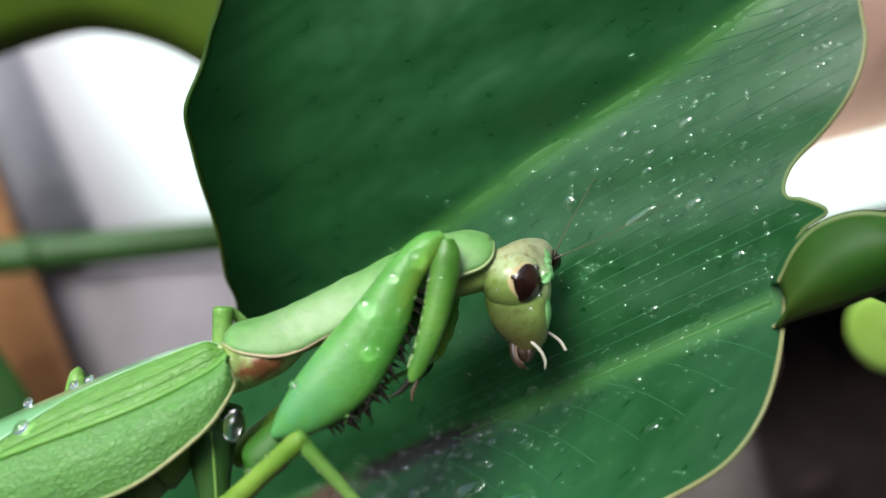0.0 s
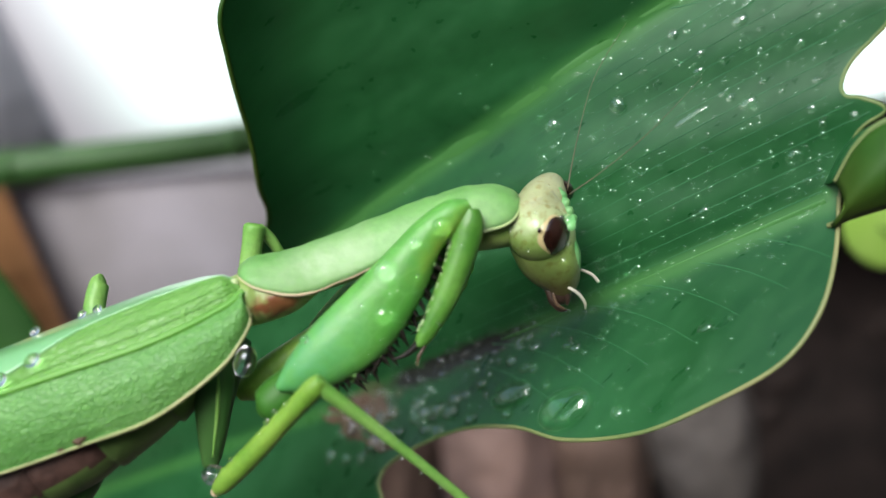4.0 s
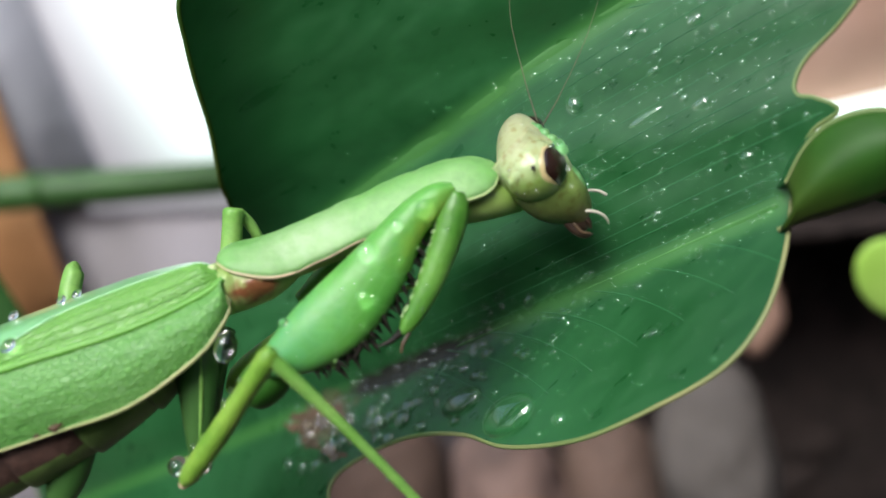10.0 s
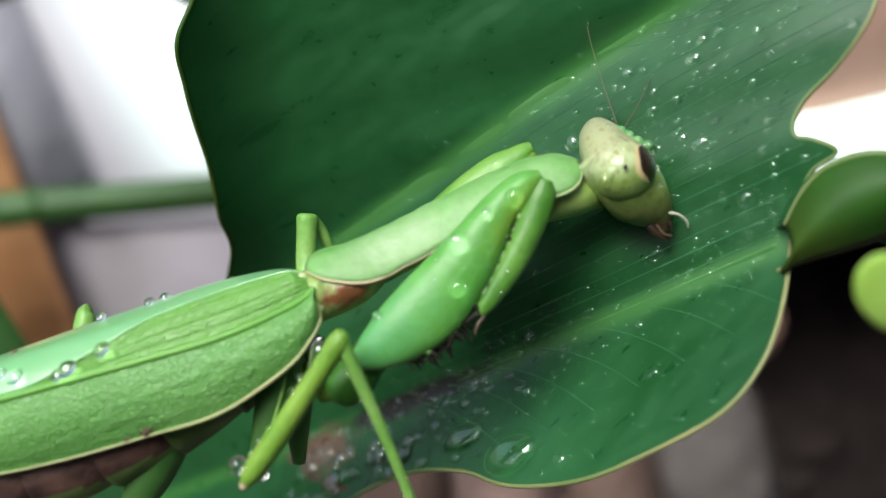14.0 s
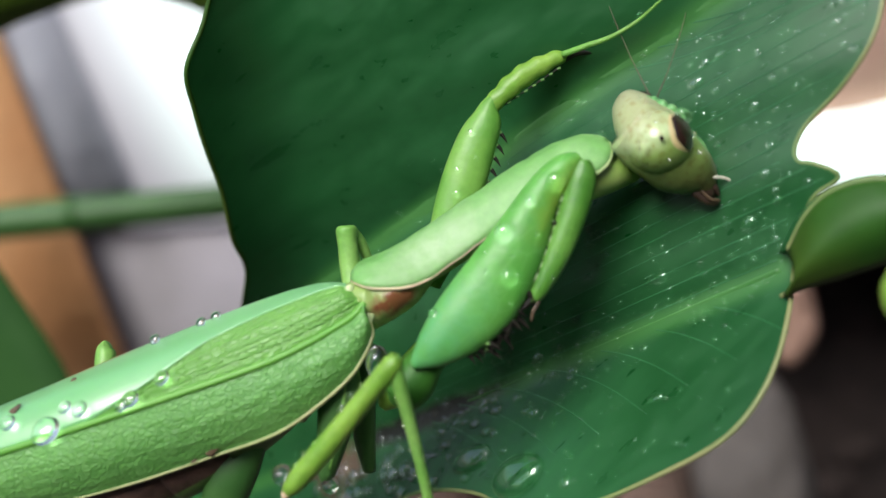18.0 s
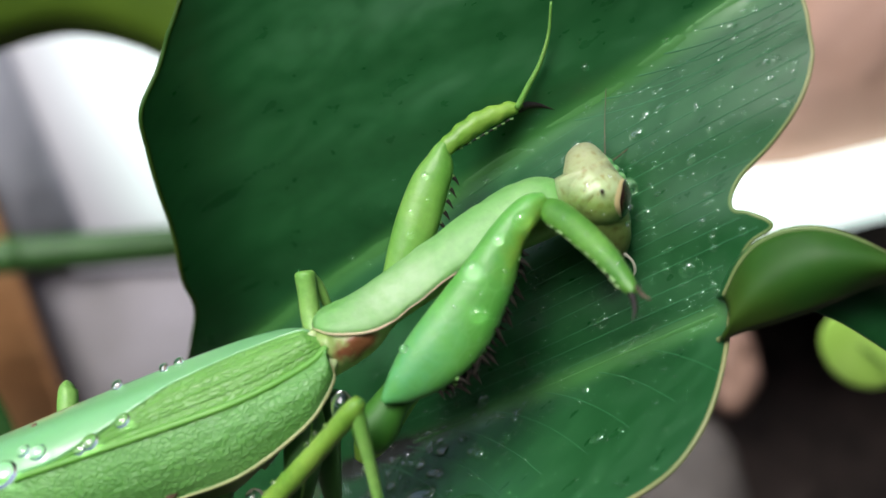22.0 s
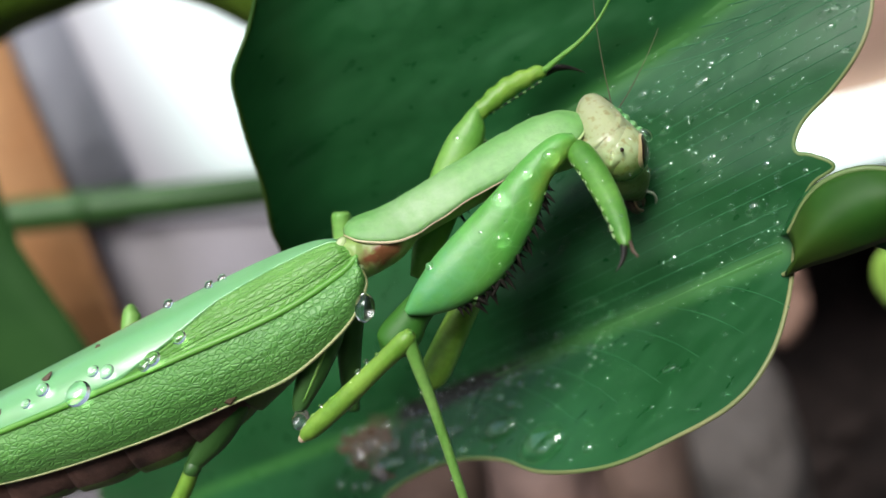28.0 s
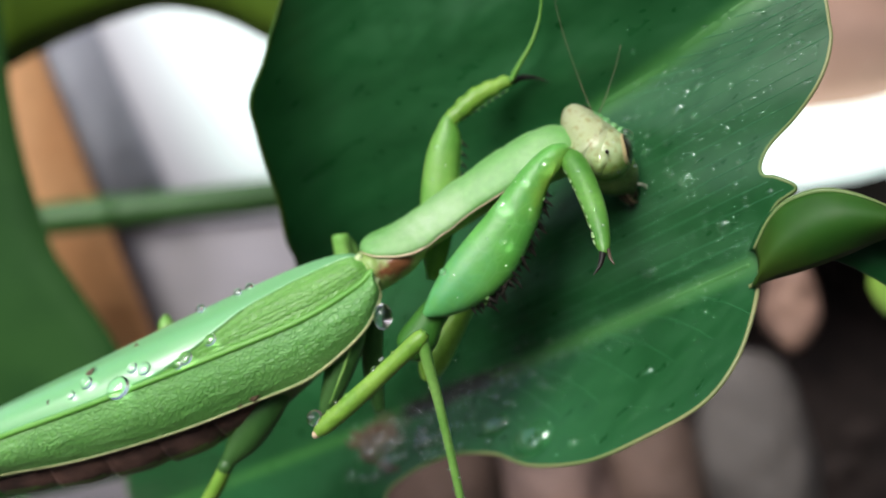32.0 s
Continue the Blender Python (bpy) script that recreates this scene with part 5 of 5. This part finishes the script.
def build_behind():
    bright = glow_material("bright_daylight_glow", (0.80, 0.96, 0.91), 1.1)
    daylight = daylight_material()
    wood = material("orange_wood", (0.60, 0.29, 0.12), 0.6, (0.68, 0.36, 0.16), 30, bump=1, fine=0.3)
    grey = material("grey_lavender_paint", (0.38, 0.39, 0.43), 0.7, (0.30, 0.30, 0.34), 20, bump=1)
    mauve = material("mauve_wall", (0.17, 0.155, 0.16), 0.8, (0.26, 0.24, 0.26), 14, bump=2)
    pink = material("pinkish_wall", (0.55, 0.33, 0.24), 0.8, (0.6, 0.38, 0.3), 20, bump=2)
    stem = material("green_stem", (0.035, 0.11, 0.02), 0.5, (0.05, 0.14, 0.03), 60)
    # near-black colour carries the deep shade of the recess
    dark = material("deep_shade_soil", (0.02, 0.016, 0.015), 0.95, (0.04, 0.03, 0.027), 40, bump=4, spec=0.1)
    stone = material("beige_stone", (0.11, 0.095, 0.085), 0.8, (0.055, 0.047, 0.042), 25, bump=3)
    brown = material("brown_bark", (0.08, 0.05, 0.036), 0.8, (0.13, 0.08, 0.06), 40, bump=3)
    peach = material("terracotta", (0.3, 0.18, 0.13), 0.7, (0.22, 0.13, 0.1), 40, bump=1)
    rosy = material("rosy_stone", (0.22, 0.14, 0.115), 0.8, (0.10, 0.065, 0.055), 40, bump=2)
    lime = material("lime_leaf", (0.36, 0.62, 0.10), 0.5, (0.45, 0.7, 0.16), 60)
    olive = material("olive_leaf", (0.08, 0.15, 0.01), 0.5, (0.1, 0.18, 0.012), 60)
    deep = material("deep_green_leaf", (0.014, 0.056, 0.010), 0.7, (0.022, 0.075, 0.014), 60, spec=0.15)
    # self-lit panels stand in for the bright daylight behind
    backdrop_thing("backdrop", slab([(-200, 140), (-140, 10), (-20, 18), (-20, 140)], 430), daylight, "glowing white panel for the overexposed daylight between the boards", "backdrop", "structure")
    backdrop_thing("backdrop", slab([(95, 53), (165, 61), (250, 83), (250, 52), (165, 30), (95, 18)], 430), bright, "glowing white panel for the overexposed daylight under the wall", "backdrop", "structure")
    backdrop_thing("painted_board", slab([(-250, 140), (-190, 10), (-128, 14), (-186, 140)], 422), grey, "greyish lavender painted board, blurred", "board")
    backdrop_thing("wooden_board", slab([(-300, 140), (-208, 140), (-124, -70), (-190, -70)], 413), wood, "leaning orange-brown wooden board, blurred", "board")
    backdrop_thing("wall_back", slab([(-210, 15), (20, 36), (20, -140), (-210, -140)], 436), mauve, "dull mauve wall in the distance", "wall", "structure")
    backdrop_thing("wall_side", slab([(105, 56), (165, 60), (240, 80), (300, 230), (105, 230)], 436), pink, "pinkish brown wall in the distance", "wall", "structure")
    bm = bmesh.new()
    tube(bm, [(-230, 0, -318), (-140, 10, -320), (-64, 18, -322), (40, 31, -326)], [5.8, 5.6, 5.4, 5.2], 14, n=40)
    stalk = backdrop_thing("plant_stem", bm, stem, "thick green plant stem lying level, out of focus", "stem")
    for x, y in ((-190, 4), (-118, 12.5), (-50, 19.5)):
        part("stem_node", ball(bmesh.new(), (x, y, -320), (3, 6.2, 6.2), (0, 0, 6), 14, 10), stem, stalk)
    far_leaf("background_leaf", [(-97, 75, -190), (-94, 52, -190), (-91, 28, -190), (-84, 4, -189), (-78.5, -5, -188), (-68, -20, -187), (-57, -42, -186)], (-60, -16, -25), deep, "deep green leaf beside the mantis, out of focus")
    far_leaf("background_leaf", [(-112, 44, -230), (-98, 51, -230), (-88, 55, -230), (-76, 58.5, -230), (-66, 58, -230), (-56, 55, -230), (-46, 50, -230), (-30, 44, -230)], (4, 60, 16), olive, "olive green leaf hanging from above, out of focus")
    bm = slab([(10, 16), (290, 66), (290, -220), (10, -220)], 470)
    bed = backdrop_thing("flower_bed", bm, dark, "soil bed with deep shade put into its near-black colour", "soil")
    rng = random.Random(3)
    for k in range(14):
        bm = ball(bmesh.new(), (rng.uniform(30, 240), rng.uniform(-110, 0), -470), (rng.uniform(6, 14), rng.uniform(5, 9), 6), (0, 0, rng.uniform(0, 90)), 12, 8)
        for v in bm.verts:
            v.co += Vector((1, 1, 0)) * (3 * MM * noise.noise(v.co * 80))
        part("soil_clod", bm, dark, bed)
    small = thing("background_leaf", "small lime green leaf, out of focus", "leaf")
    bm = ball(bmesh.new(), (92.5, -7.2, -200), (11, 7.2, 0.8), (15, 20, -35), 20, 10)
    part("blade", bm, lime, small)
    part("stalk", tube(bmesh.new(), [(99, -12.3, -201), (117, -10, -230), (160, 2, -300), (205, 15, -358)], [0.6, 0.7, 0.9, 1.1], 8), stem, small)
    part("rib", tube(bmesh.new(), [(85.5, -2.8, -199), (91.5, -6.8, -198.8), (97, -10.9, -199.2)], [0.3, 0.28, 0.25], 8), stem, small)
    for name, centre, size, mat, label, cat in (
            ("garden_stone", (103, -78, -352), (36, 70, 30), stone, "greyish beige rounded garden stone", "stone"),
            ("flower_pot", (112, -17, -352), (18, 30, 20), peach, "peach terracotta pot, out of focus", "pot"),
            ("garden_stone", (33, -98, -350), (36, 70, 30), rosy, "pinkish garden stone, out of focus", "stone"),
            ("bark_piece", (68, -94, -360), (34, 70, 30), brown, "brown piece of bark, out of focus", "bark"),
            ("bark_piece", (-12, -98, -365), (46, 64, 30), brown, "dull brown piece of bark", "bark")):
        bm = bmesh.new()
        ball(bm, centre, tuple(c * 0.58 for c in size), (0, 0, 9), 32, 24)
        for v in bm.verts:
            away = (v.co - Vector(centre) * MM).normalized()
            v.co += away * (6 * MM * noise.noise(v.co * 35) + 2.5 * MM * noise.noise(v.co * 110))
        piece = backdrop_thing(name, bm, mat, label, cat)
        if cat == "bark":
            for k in range(3):
                x = centre[0] + (k - 1.0) * size[0] * 0.2
                part("ridge", tube(bmesh.new(), [(x, centre[1] - size[1] * 0.25, centre[2] + 13), (x + 2, centre[1], centre[2] + 15.5), (x - 1, centre[1] + size[1] * 0.25, centre[2] + 13)], [2.0, 2.8, 1.8], 8, n=12), mat, piece)
    # board added over the soil bed to keep sky light off it
    backdrop_thing("shade_board", slab([(30, -1), (290, 30), (290, 22), (30, -8)], 360, 115), dark, "dark board added over the soil bed to shade it", "shelf")
    plain = material("plain_wall", (0.05, 0.045, 0.04), 0.9, (0.07, 0.06, 0.055), 3, bump=5)
    bm = bmesh.new()
    box(bm, (-175, 1700, 1150), (2730, 80, 2300), 4)
    tagged(part("wall_north", bm, plain), "plain dark wall added to close the place", "wall", "", "structure")
    # unseen low wall, added to close the place on the left
    bm = bmesh.new()
    box(bm, (-1500, 160, 350), (80, 2996, 700), 4)
    tagged(part("wall_west", bm, plain), "plain dark wall added to close the place", "wall", "", "structure")
    # unseen wall, added to darken what the leaf's curled side reflects
    bm = bmesh.new()
    box(bm, (1150, 160, 1300), (80, 2996, 2600), 4)
    tagged(part("shade_wall_east", bm, plain), "plain dark wall added to close the place", "wall", "", "structure")
    # unseen wall behind the camera, added to cut sky reflections in the leaf
    bm = bmesh.new()
    box(bm, (-175, -1300, 1050), (2566, 80, 2100), 4)
    tagged(part("shade_wall_south", bm, plain), "plain dark wall added to close the place", "wall", "", "structure")
    soil = material("paved_ground", (0.09, 0.075, 0.06), 0.9, (0.14, 0.12, 0.1), 3, bump=20, fine=0.4)
    bm = bmesh.new()
    bmesh.ops.create_grid(bm, x_segments=40, y_segments=40, size=1500)
    ground = part("ground", bm, soil)
    tagged(ground, "brownish garden ground", "ground", "", "structure")


# ---- what moves, and when ----
BODY = [
    (0, -15.97, -3.01, 20.4), (1, -18.96, -3.89, 17.4), (3, -18.43, -3.97, 13.3), (6, -21.67, -6.97, 15.6), (7, -21.14, -6.37, 15.6),
    (9, -19.07, -7.21, 19.1), (10, -15.5, -5.25, 19.6), (11, -12.33, -4.27, 19.2), (12, -10.68, -3.29, 18.8), (13, -9.38, -3.18, 22.4), (14, -8.30, -2.08, 21.6),
    (17, -4.78, -0.62, 24.2), (18, -4.87, -0.75, 28.6), (19, -4.13, -1.03, 30.0), (21, -3.50, -0.98, 29.8), (22, -3.82, -1.30, 31.4), (23, -7.03, -0.70, 29.3),
    (25, -10.57, 0.34, 24.8), (28, -9.32, 2.25, 25.5), (30, -8.70, 2.45, 26.3), (31, -8.38, 1.80, 27.7), (32, -8.31, 1.81, 29.4),
]
HEAD = [
    (0, 24.6, -3.9, 1.0, -94, -17, 10), (1, 25.1, -4.0, 1.0, -79, -6, 10), (2, 24.8, -3.9, 1.0, -77, -10, 15), (3, 24.1, -3.5, 1.0, -76, -9, 16),
    (6, 27.3, -3.3, 1.0, -76, 8, -10), (7, 27.2, -3.4, 1.0, -71, 7, -14), (8, 26.2, -3.9, 1.0, -68, 14, -7), (9, 26.6, -2.3, 1.0, -58, 7, -1),
    (10, 26.7, -1.5, 2.0, -53, 3, 2), (11, 26.4, -2.0, 2.0, -53, -2, 2), (12, 26.5, -1.7, 2.0, -53, 1, -1), (13, 26.6, -2.5, 2.0, -57, 13, -2),
    (14, 27.0, -2.0, 2.0, -58, 7, -8), (17, 26.9, -1.8, 3.5, -48, 6, -4), (18, 27.2, -2.3, 3.5, -57, 6, -4), (19, 26.2, -2.2, 3.5, -57, 6, -4),
    (20, 26.2, -1.9, 3.5, -58, 6, -4), (21, 26.6, -1.5, 3.5, -55, 6, -4), (22, 26.1, -2.9, 3.5, -90, 12, -15), (23, 25.8, -5.1, 2.5, -105, 8, -14),
    (24, 25.5, -4.6, 2.5, -105, 10, -20), (25, 25.4, -5.2, 2.5, -103, 12, -22), (28, 25.5, -4.7, 2.5, -70, 30, -12),
    (29, 25.5, -3.9, 2.5, -63, 30, -12), (30, 25.7, -3.8, 2.5, -55, 30, -12), (31, 25.7, -3.4, 2.5, -62, 30, -12),
    (32, 25.8, -4.1, 2.5, -64, 30, -12),
]
FEMUR = [
    (0, 20.2, 0.3, 4.5, -153, -10), (1, 20.2, -0.3, 4.5, -156, -9), (3, 19.1, -0.3, 4.5, -152, -16), (6, 21.1, -2.2, 4.5, -158, -5),
    (7, 21.0, -2.1, 4.5, -157, -6), (9, 20.6, -2.1, 4.5, -158, -11), (11, 19.6, -1.9, 4.5, -156, -19), (12, 19.6, -1.5, 4.5, -155, -17),
    (13, 20.0, -1.4, 4.5, -157, -13), (14, 20.2, -1.3, 4.5, -158, -12), (17, 20.6, -1.3, 4.5, -159, -0), (18, 20.8, -1.5, 4.5, -159, -0),
    (19, 20.2, -1.0, 4.5, -159, -0), (21, 20.6, -1.2, 4.5, -159, -0), (22, 21.8, -1.9, 4.5, -161, -0), (23, 21.5, -3.0, 4.5, -160, -0),
    (25, 21.8, -2.4, 4.5, -160, -0), (28, 22.0, -2.9, 4.5, -162, -0), (30, 22.3, -2.4, 4.5, -161, -0), (31, 22.4, -2.5, 4.5, -162, -0),
    (32, 22.5, -2.8, 4.5, -162, -0),
]
TIBIA = [
    (0, 20.2, 0.3, 4.5, -122, -0), (1, 20.2, -0.3, 4.5, -125, -0), (3, 19.1, -0.3, 4.5, -124, -0), (6, 21.1, -2.2, 4.5, -124, -0),
    (7, 21.0, -2.1, 4.5, -125, -0), (9, 20.6, -2.1, 4.5, -126, -0), (11, 19.6, -1.9, 4.5, -128, -0), (12, 19.6, -1.5, 4.5, -129, -0),
    (13, 20.0, -1.4, 4.5, -133, -0), (14, 20.2, -1.3, 4.5, -135, -0), (17, 20.6, -1.3, 4.5, -134, -0), (18, 20.8, -1.5, 4.5, -136, -0),
    (19, 20.2, -1.0, 4.5, -136, -0), (21, 20.6, -1.2, 4.5, -134, -0), (21.5, 21.2, -1.5, 4.5, -106, -20), (22, 21.8, -1.9, 4.5, -78, -38), (23, 21.5, -3.0, 4.5, -77, -35), (23.5, 21.6, -2.85, 4.5, -90, -32),
    (24, 21.65, -2.7, 4.5, -100, -30), (25, 21.8, -2.4, 4.5, -104, -28), (28, 22.0, -2.9, 4.5, -91, -36), (29, 22.15, -2.65, 4.5, -88, -37),
    (30, 22.3, -2.4, 4.5, -83, -38), (31, 22.4, -2.5, 4.5, -102, -32), (32, 22.5, -2.8, 4.5, -100, -32),
]
MID_FEMUR = [
    (0, 4.1, -9.8, 6.5, -157, 60), (1, 4.5, -10.0, 6.5, -158, 52), (3, 4.1, -9.4, 6.5, -145, 34), (6, 5.2, -11.6, 6.5, -149, 40),
    (7, 5.0, -11.2, 6.5, -148, 37), (9, 3.8, -10.7, 6.5, -147, 39), (11, 1.9, -7.3, 6.5, -140, 24), (12, 1.8, -7.2, 6.5, -140, 19),
    (13, 1.4, -6.8, 6.5, -144, 25), (14, 1.2, -6.5, 6.5, -144, 18), (17, 0.8, -7.4, 6.5, -151, 17), (18, 0.5, -7.7, 6.5, -157, 19),
    (19, 0.3, -7.3, 6.5, -158, 37), (21, 0.4, -7.9, 6.5, -160, 42), (22, 0.3, -7.6, 6.5, -161, 44), (23, 0.7, -8.5, 6.5, -157, 25),
    (25, 1.7, -9.9, 6.5, -152, 30), (28, 1.5, -11.1, 6.5, -161, 29), (30, 1.4, -10.3, 6.5, -163, 23), (31, 1.5, -10.3, 6.5, -166, 18),
    (32, 1.6, -10.7, 6.5, -166, 14),
]
MID_TIBIA = [
    (0, 4.1, -9.8, 6.5, -72, 70), (1, 4.5, -10.0, 6.5, -65, 66), (3, 4.1, -9.4, 6.5, -60, 42), (6, 5.2, -11.6, 6.5, -52, 25),
    (7, 5.0, -11.2, 6.5, -54, 27), (9, 3.8, -10.7, 6.5, -57, 23), (11, 1.9, -7.3, 6.5, -76, 41), (12, 1.8, -7.2, 6.5, -81, 39),
    (13, 1.4, -6.8, 6.5, -86, 46), (14, 1.2, -6.5, 6.5, -89, 44), (17, 0.8, -7.4, 6.5, -101, 51), (18, 0.5, -7.7, 6.5, -106, 54),
    (19, 0.3, -7.3, 6.5, -108, 61), (21, 0.4, -7.9, 6.5, -109, 65), (22, 0.3, -7.6, 6.5, -109, 66), (23, 0.7, -8.5, 6.5, -102, 52),
    (25, 1.7, -9.9, 6.5, -91, 43), (28, 1.5, -11.1, 6.5, -98, 38), (30, 1.4, -10.3, 6.5, -103, 23), (31, 1.5, -10.3, 6.5, -105, 10),
    (32, 1.6, -10.7, 6.5, -107, 32),
]

FAR_FEMUR = [
    (0, 20, -1.5, 200), (9, 20, -1.5, 200), (11, 21.5, 1.0, 196), (12, 21.6, 1.7, 200), (13, 20.7, 1.9, 199), (14, 21.2, 2.5, 200), (17, 20.4, 5.4, 207), (18, 17.5, 7.6, 217),
    (19, 16.7, 7.9, 219), (21, 16.3, 8.3, 220), (22, 17.6, 7.8, 215), (23, 19.5, 5.7, 212), (25, 19, 4, 212), (28, 16, 4.7, 217), (30, 15.2, 5.9, 223), (31, 15.6, 6.3, 222), (32, 14.2, 7.2, 228),
]
FAR_TIBIA = [
    (0, 20, -1.5, -120), (9, 20, -1.5, -120), (11, 21.5, 1.0, -120), (12, 21.6, 1.7, -120), (13, 20.7, 1.9, -120), (14, 21.2, 2.5, -115), (17, 20.4, 5.4, -85), (17.5, 18.9, 6.6, -40), (18, 17.5, 7.6, 6),
    (19, 16.7, 7.9, 3), (21, 16.3, 8.3, -2), (22, 17.6, 7.8, 0), (23, 19.5, 5.7, 7), (25, 19, 4, 11), (28, 16, 4.7, 7), (30, 15.2, 5.9, -5), (31, 15.6, 6.3, 21), (32, 14.2, 7.2, 4),
]
FAR_TARSUS_TURN = [(0, -180), (11, -180), (14, -172), (17, -146), (17.5, -62), (18, -16), (19, -3), (20, 6), (21, 32), (22, 30), (23, 31), (25, 26), (28, 8), (30, 3), (31, 29), (32, 27)]

# the wings and the abdomen swing on the thorax
REAR = [(0, 5.2, -14), (3, 8.8, -14), (6, 8, -5), (9, 6, -7), (13, 0.5, -6), (17, -1.5, 4), (19, -6.2, 2.5), (22, -6.3, 0), (25, 3.8, 5), (28, 2.6, 6), (30, 0.2, 6), (31, -1.7, 6), (32, -2.5, 6)]
FAR_MID = [(0, -0.9, -2.0), (3, 0.7, -1.6), (6, 1.4, -1.0), (9, 1.1, -0.7), (13, 0.6, -0.3), (17, 0.6, -0.3), (22, 0.7, 0.0), (25, 0.5, -0.7), (28, -0.5, -2.6), (30, -2.1, -2.5), (32, -2.3, -2.1)]
FAR_HIND = [(0, -3.2, -2.4), (3, -1.8, -2.4), (6, -1.0, -0.6), (9, -1.4, -0.3), (13, -6.9, -0.7), (17, -12.5, 0.6), (19, -11.5, 1.8), (22, -11.2, 2.6), (25, -9.9, -0.9), (28, -11.5, -1.4), (30, -11.7, -0.9), (32, -11.4, 0)]
HIND = [(0, 258), (3, 255), (6, 256), (9, 257), (13, 240), (17, 236), (22, 236), (25, 231), (28, 228), (30, 226), (32, 226)]
REAR_LEG = [(0, 242), (9, 240), (13, 226), (17, 220), (22, 222), (25, 226), (28, 216), (30, 209), (32, 209)]


def limb_pose(x, y, z, turn, tilt=0.0, roll=0.0):
    return pose(x * MM, y * MM, z * MM) @ pose(0, 0, 0, 0, 0, turn) @ pose(0, 0, 0, 0, tilt, 0) @ pose(0, 0, 0, roll, 0, 0)


def motions(mantis, limbs):
    walk(mantis, [(t, STAGE @ limb_pose(x, y, -91, turn)) for t, x, y, turn in BODY])
    walk(limbs["head"], [(t, limb_pose(x, y, z, turn, tilt, roll)) for t, x, y, z, turn, tilt, roll in HEAD])
    # the dark dot lies deep in the eye and always looks at the onlooker
    walk(limbs["eye_dot"], [(t, limb_pose(0, 0, 0, turn, tilt, roll).inverted()) for t, x, y, z, turn, tilt, roll in HEAD])
    walk(limbs["near_femur"], [(t, limb_pose(x, y, z, turn)) for t, x, y, z, turn, tilt in FEMUR])
    walk(limbs["near_tibia"], [(t, limb_pose(*row)) for t, *row in TIBIA])
    walk(limbs["mid_femur"], [(t, limb_pose(x, y, z + 2.2, turn, 0.65 * min(tilt, 40))) for t, x, y, z, turn, tilt in MID_FEMUR])
    walk(limbs["mid_tibia"], [(t, limb_pose(x, y, z + 2.2, turn, 16)) for t, x, y, z, turn, tilt in MID_TIBIA])
    coxa = []
    for t, x, y, z, turn, tilt in FEMUR:
        a = radians(turn)
        ex, ey = x + 20.6 * math.cos(a) - 1.6, y + 20.6 * math.sin(a) - 1.4
        coxa.append((t, limb_pose(18.2, -2.2, 1.5, math.degrees(math.atan2(ey + 2.4, ex - 18.5)), -4)))
    walk(limbs["near_coxa"], coxa)
    walk(limbs["far_mid_leg"], [(t, limb_pose(x, y, 0, 0)) for t, x, y in FAR_MID])
    walk(limbs["far_mid_shin"], [(t, limb_pose(0.3, 4.3, -7.6, turn)) for t, turn in ((0, 8), (9, 4), (14, -6), (18, -14), (32, -16))])
    walk(limbs["far_hind_leg"], [(t, limb_pose(x, y, 0, 0)) for t, x, y in FAR_HIND])
    walk(limbs["hind_leg"], [(t, limb_pose(-4.2, -5.5, 1.3, turn)) for t, turn in HIND])
    walk(limbs["rear_leg"], [(t, limb_pose(-15, -8.2, 0, turn)) for t, turn in REAR_LEG])
    for name in ("forewing", "abdomen"):
        walk(limbs[name], [(t, pose(0, -2 * MM, 0, 0, 0, turn) @ pose(0, 0, 0, roll, 0, 0) @ pose(0, 2 * MM, 0)) for t, turn, roll in REAR])
    walk(limbs["far_coxa"], [(t, limb_pose(17, -2.6, -2.5, turn, 3)) for t, turn in ((0, -158), (14, -157), (21, -155), (23, -148), (24, -141), (30, -139), (32, -145))])
    walk(limbs["far_femur"], [(t, limb_pose(x, y, -4, turn + 7 * min(1, max(0, (t - 14) / 4)))) for t, x, y, turn in FAR_FEMUR])
    walk(limbs["far_tibia"], [(t, limb_pose(x, y, -4, turn, 2)) for t, x, y, turn in FAR_TIBIA])
    foot = []
    for t, x, y, turn in FAR_TIBIA:
        a = radians(turn)
        own = float(np.interp(t, [r[0] for r in FAR_TARSUS_TURN], [r[1] for r in FAR_TARSUS_TURN]))
        foot.append((t, limb_pose(x + 8.0 * math.cos(a), y + 8.0 * math.sin(a), -3.6, own, -30)))
    walk(limbs["far_tarsus"], foot)


build_leaf()
mantis, limbs = build_mantis()
build_drops()
build_behind()
for ob in scene.objects:
    if ob.type == "MESH" and ob.data.materials[0] in (WATER, WATER_FINE, WATER_CLEAR):
        ob.visible_shadow = False  # clear water lets the light through
motions(mantis, limbs)
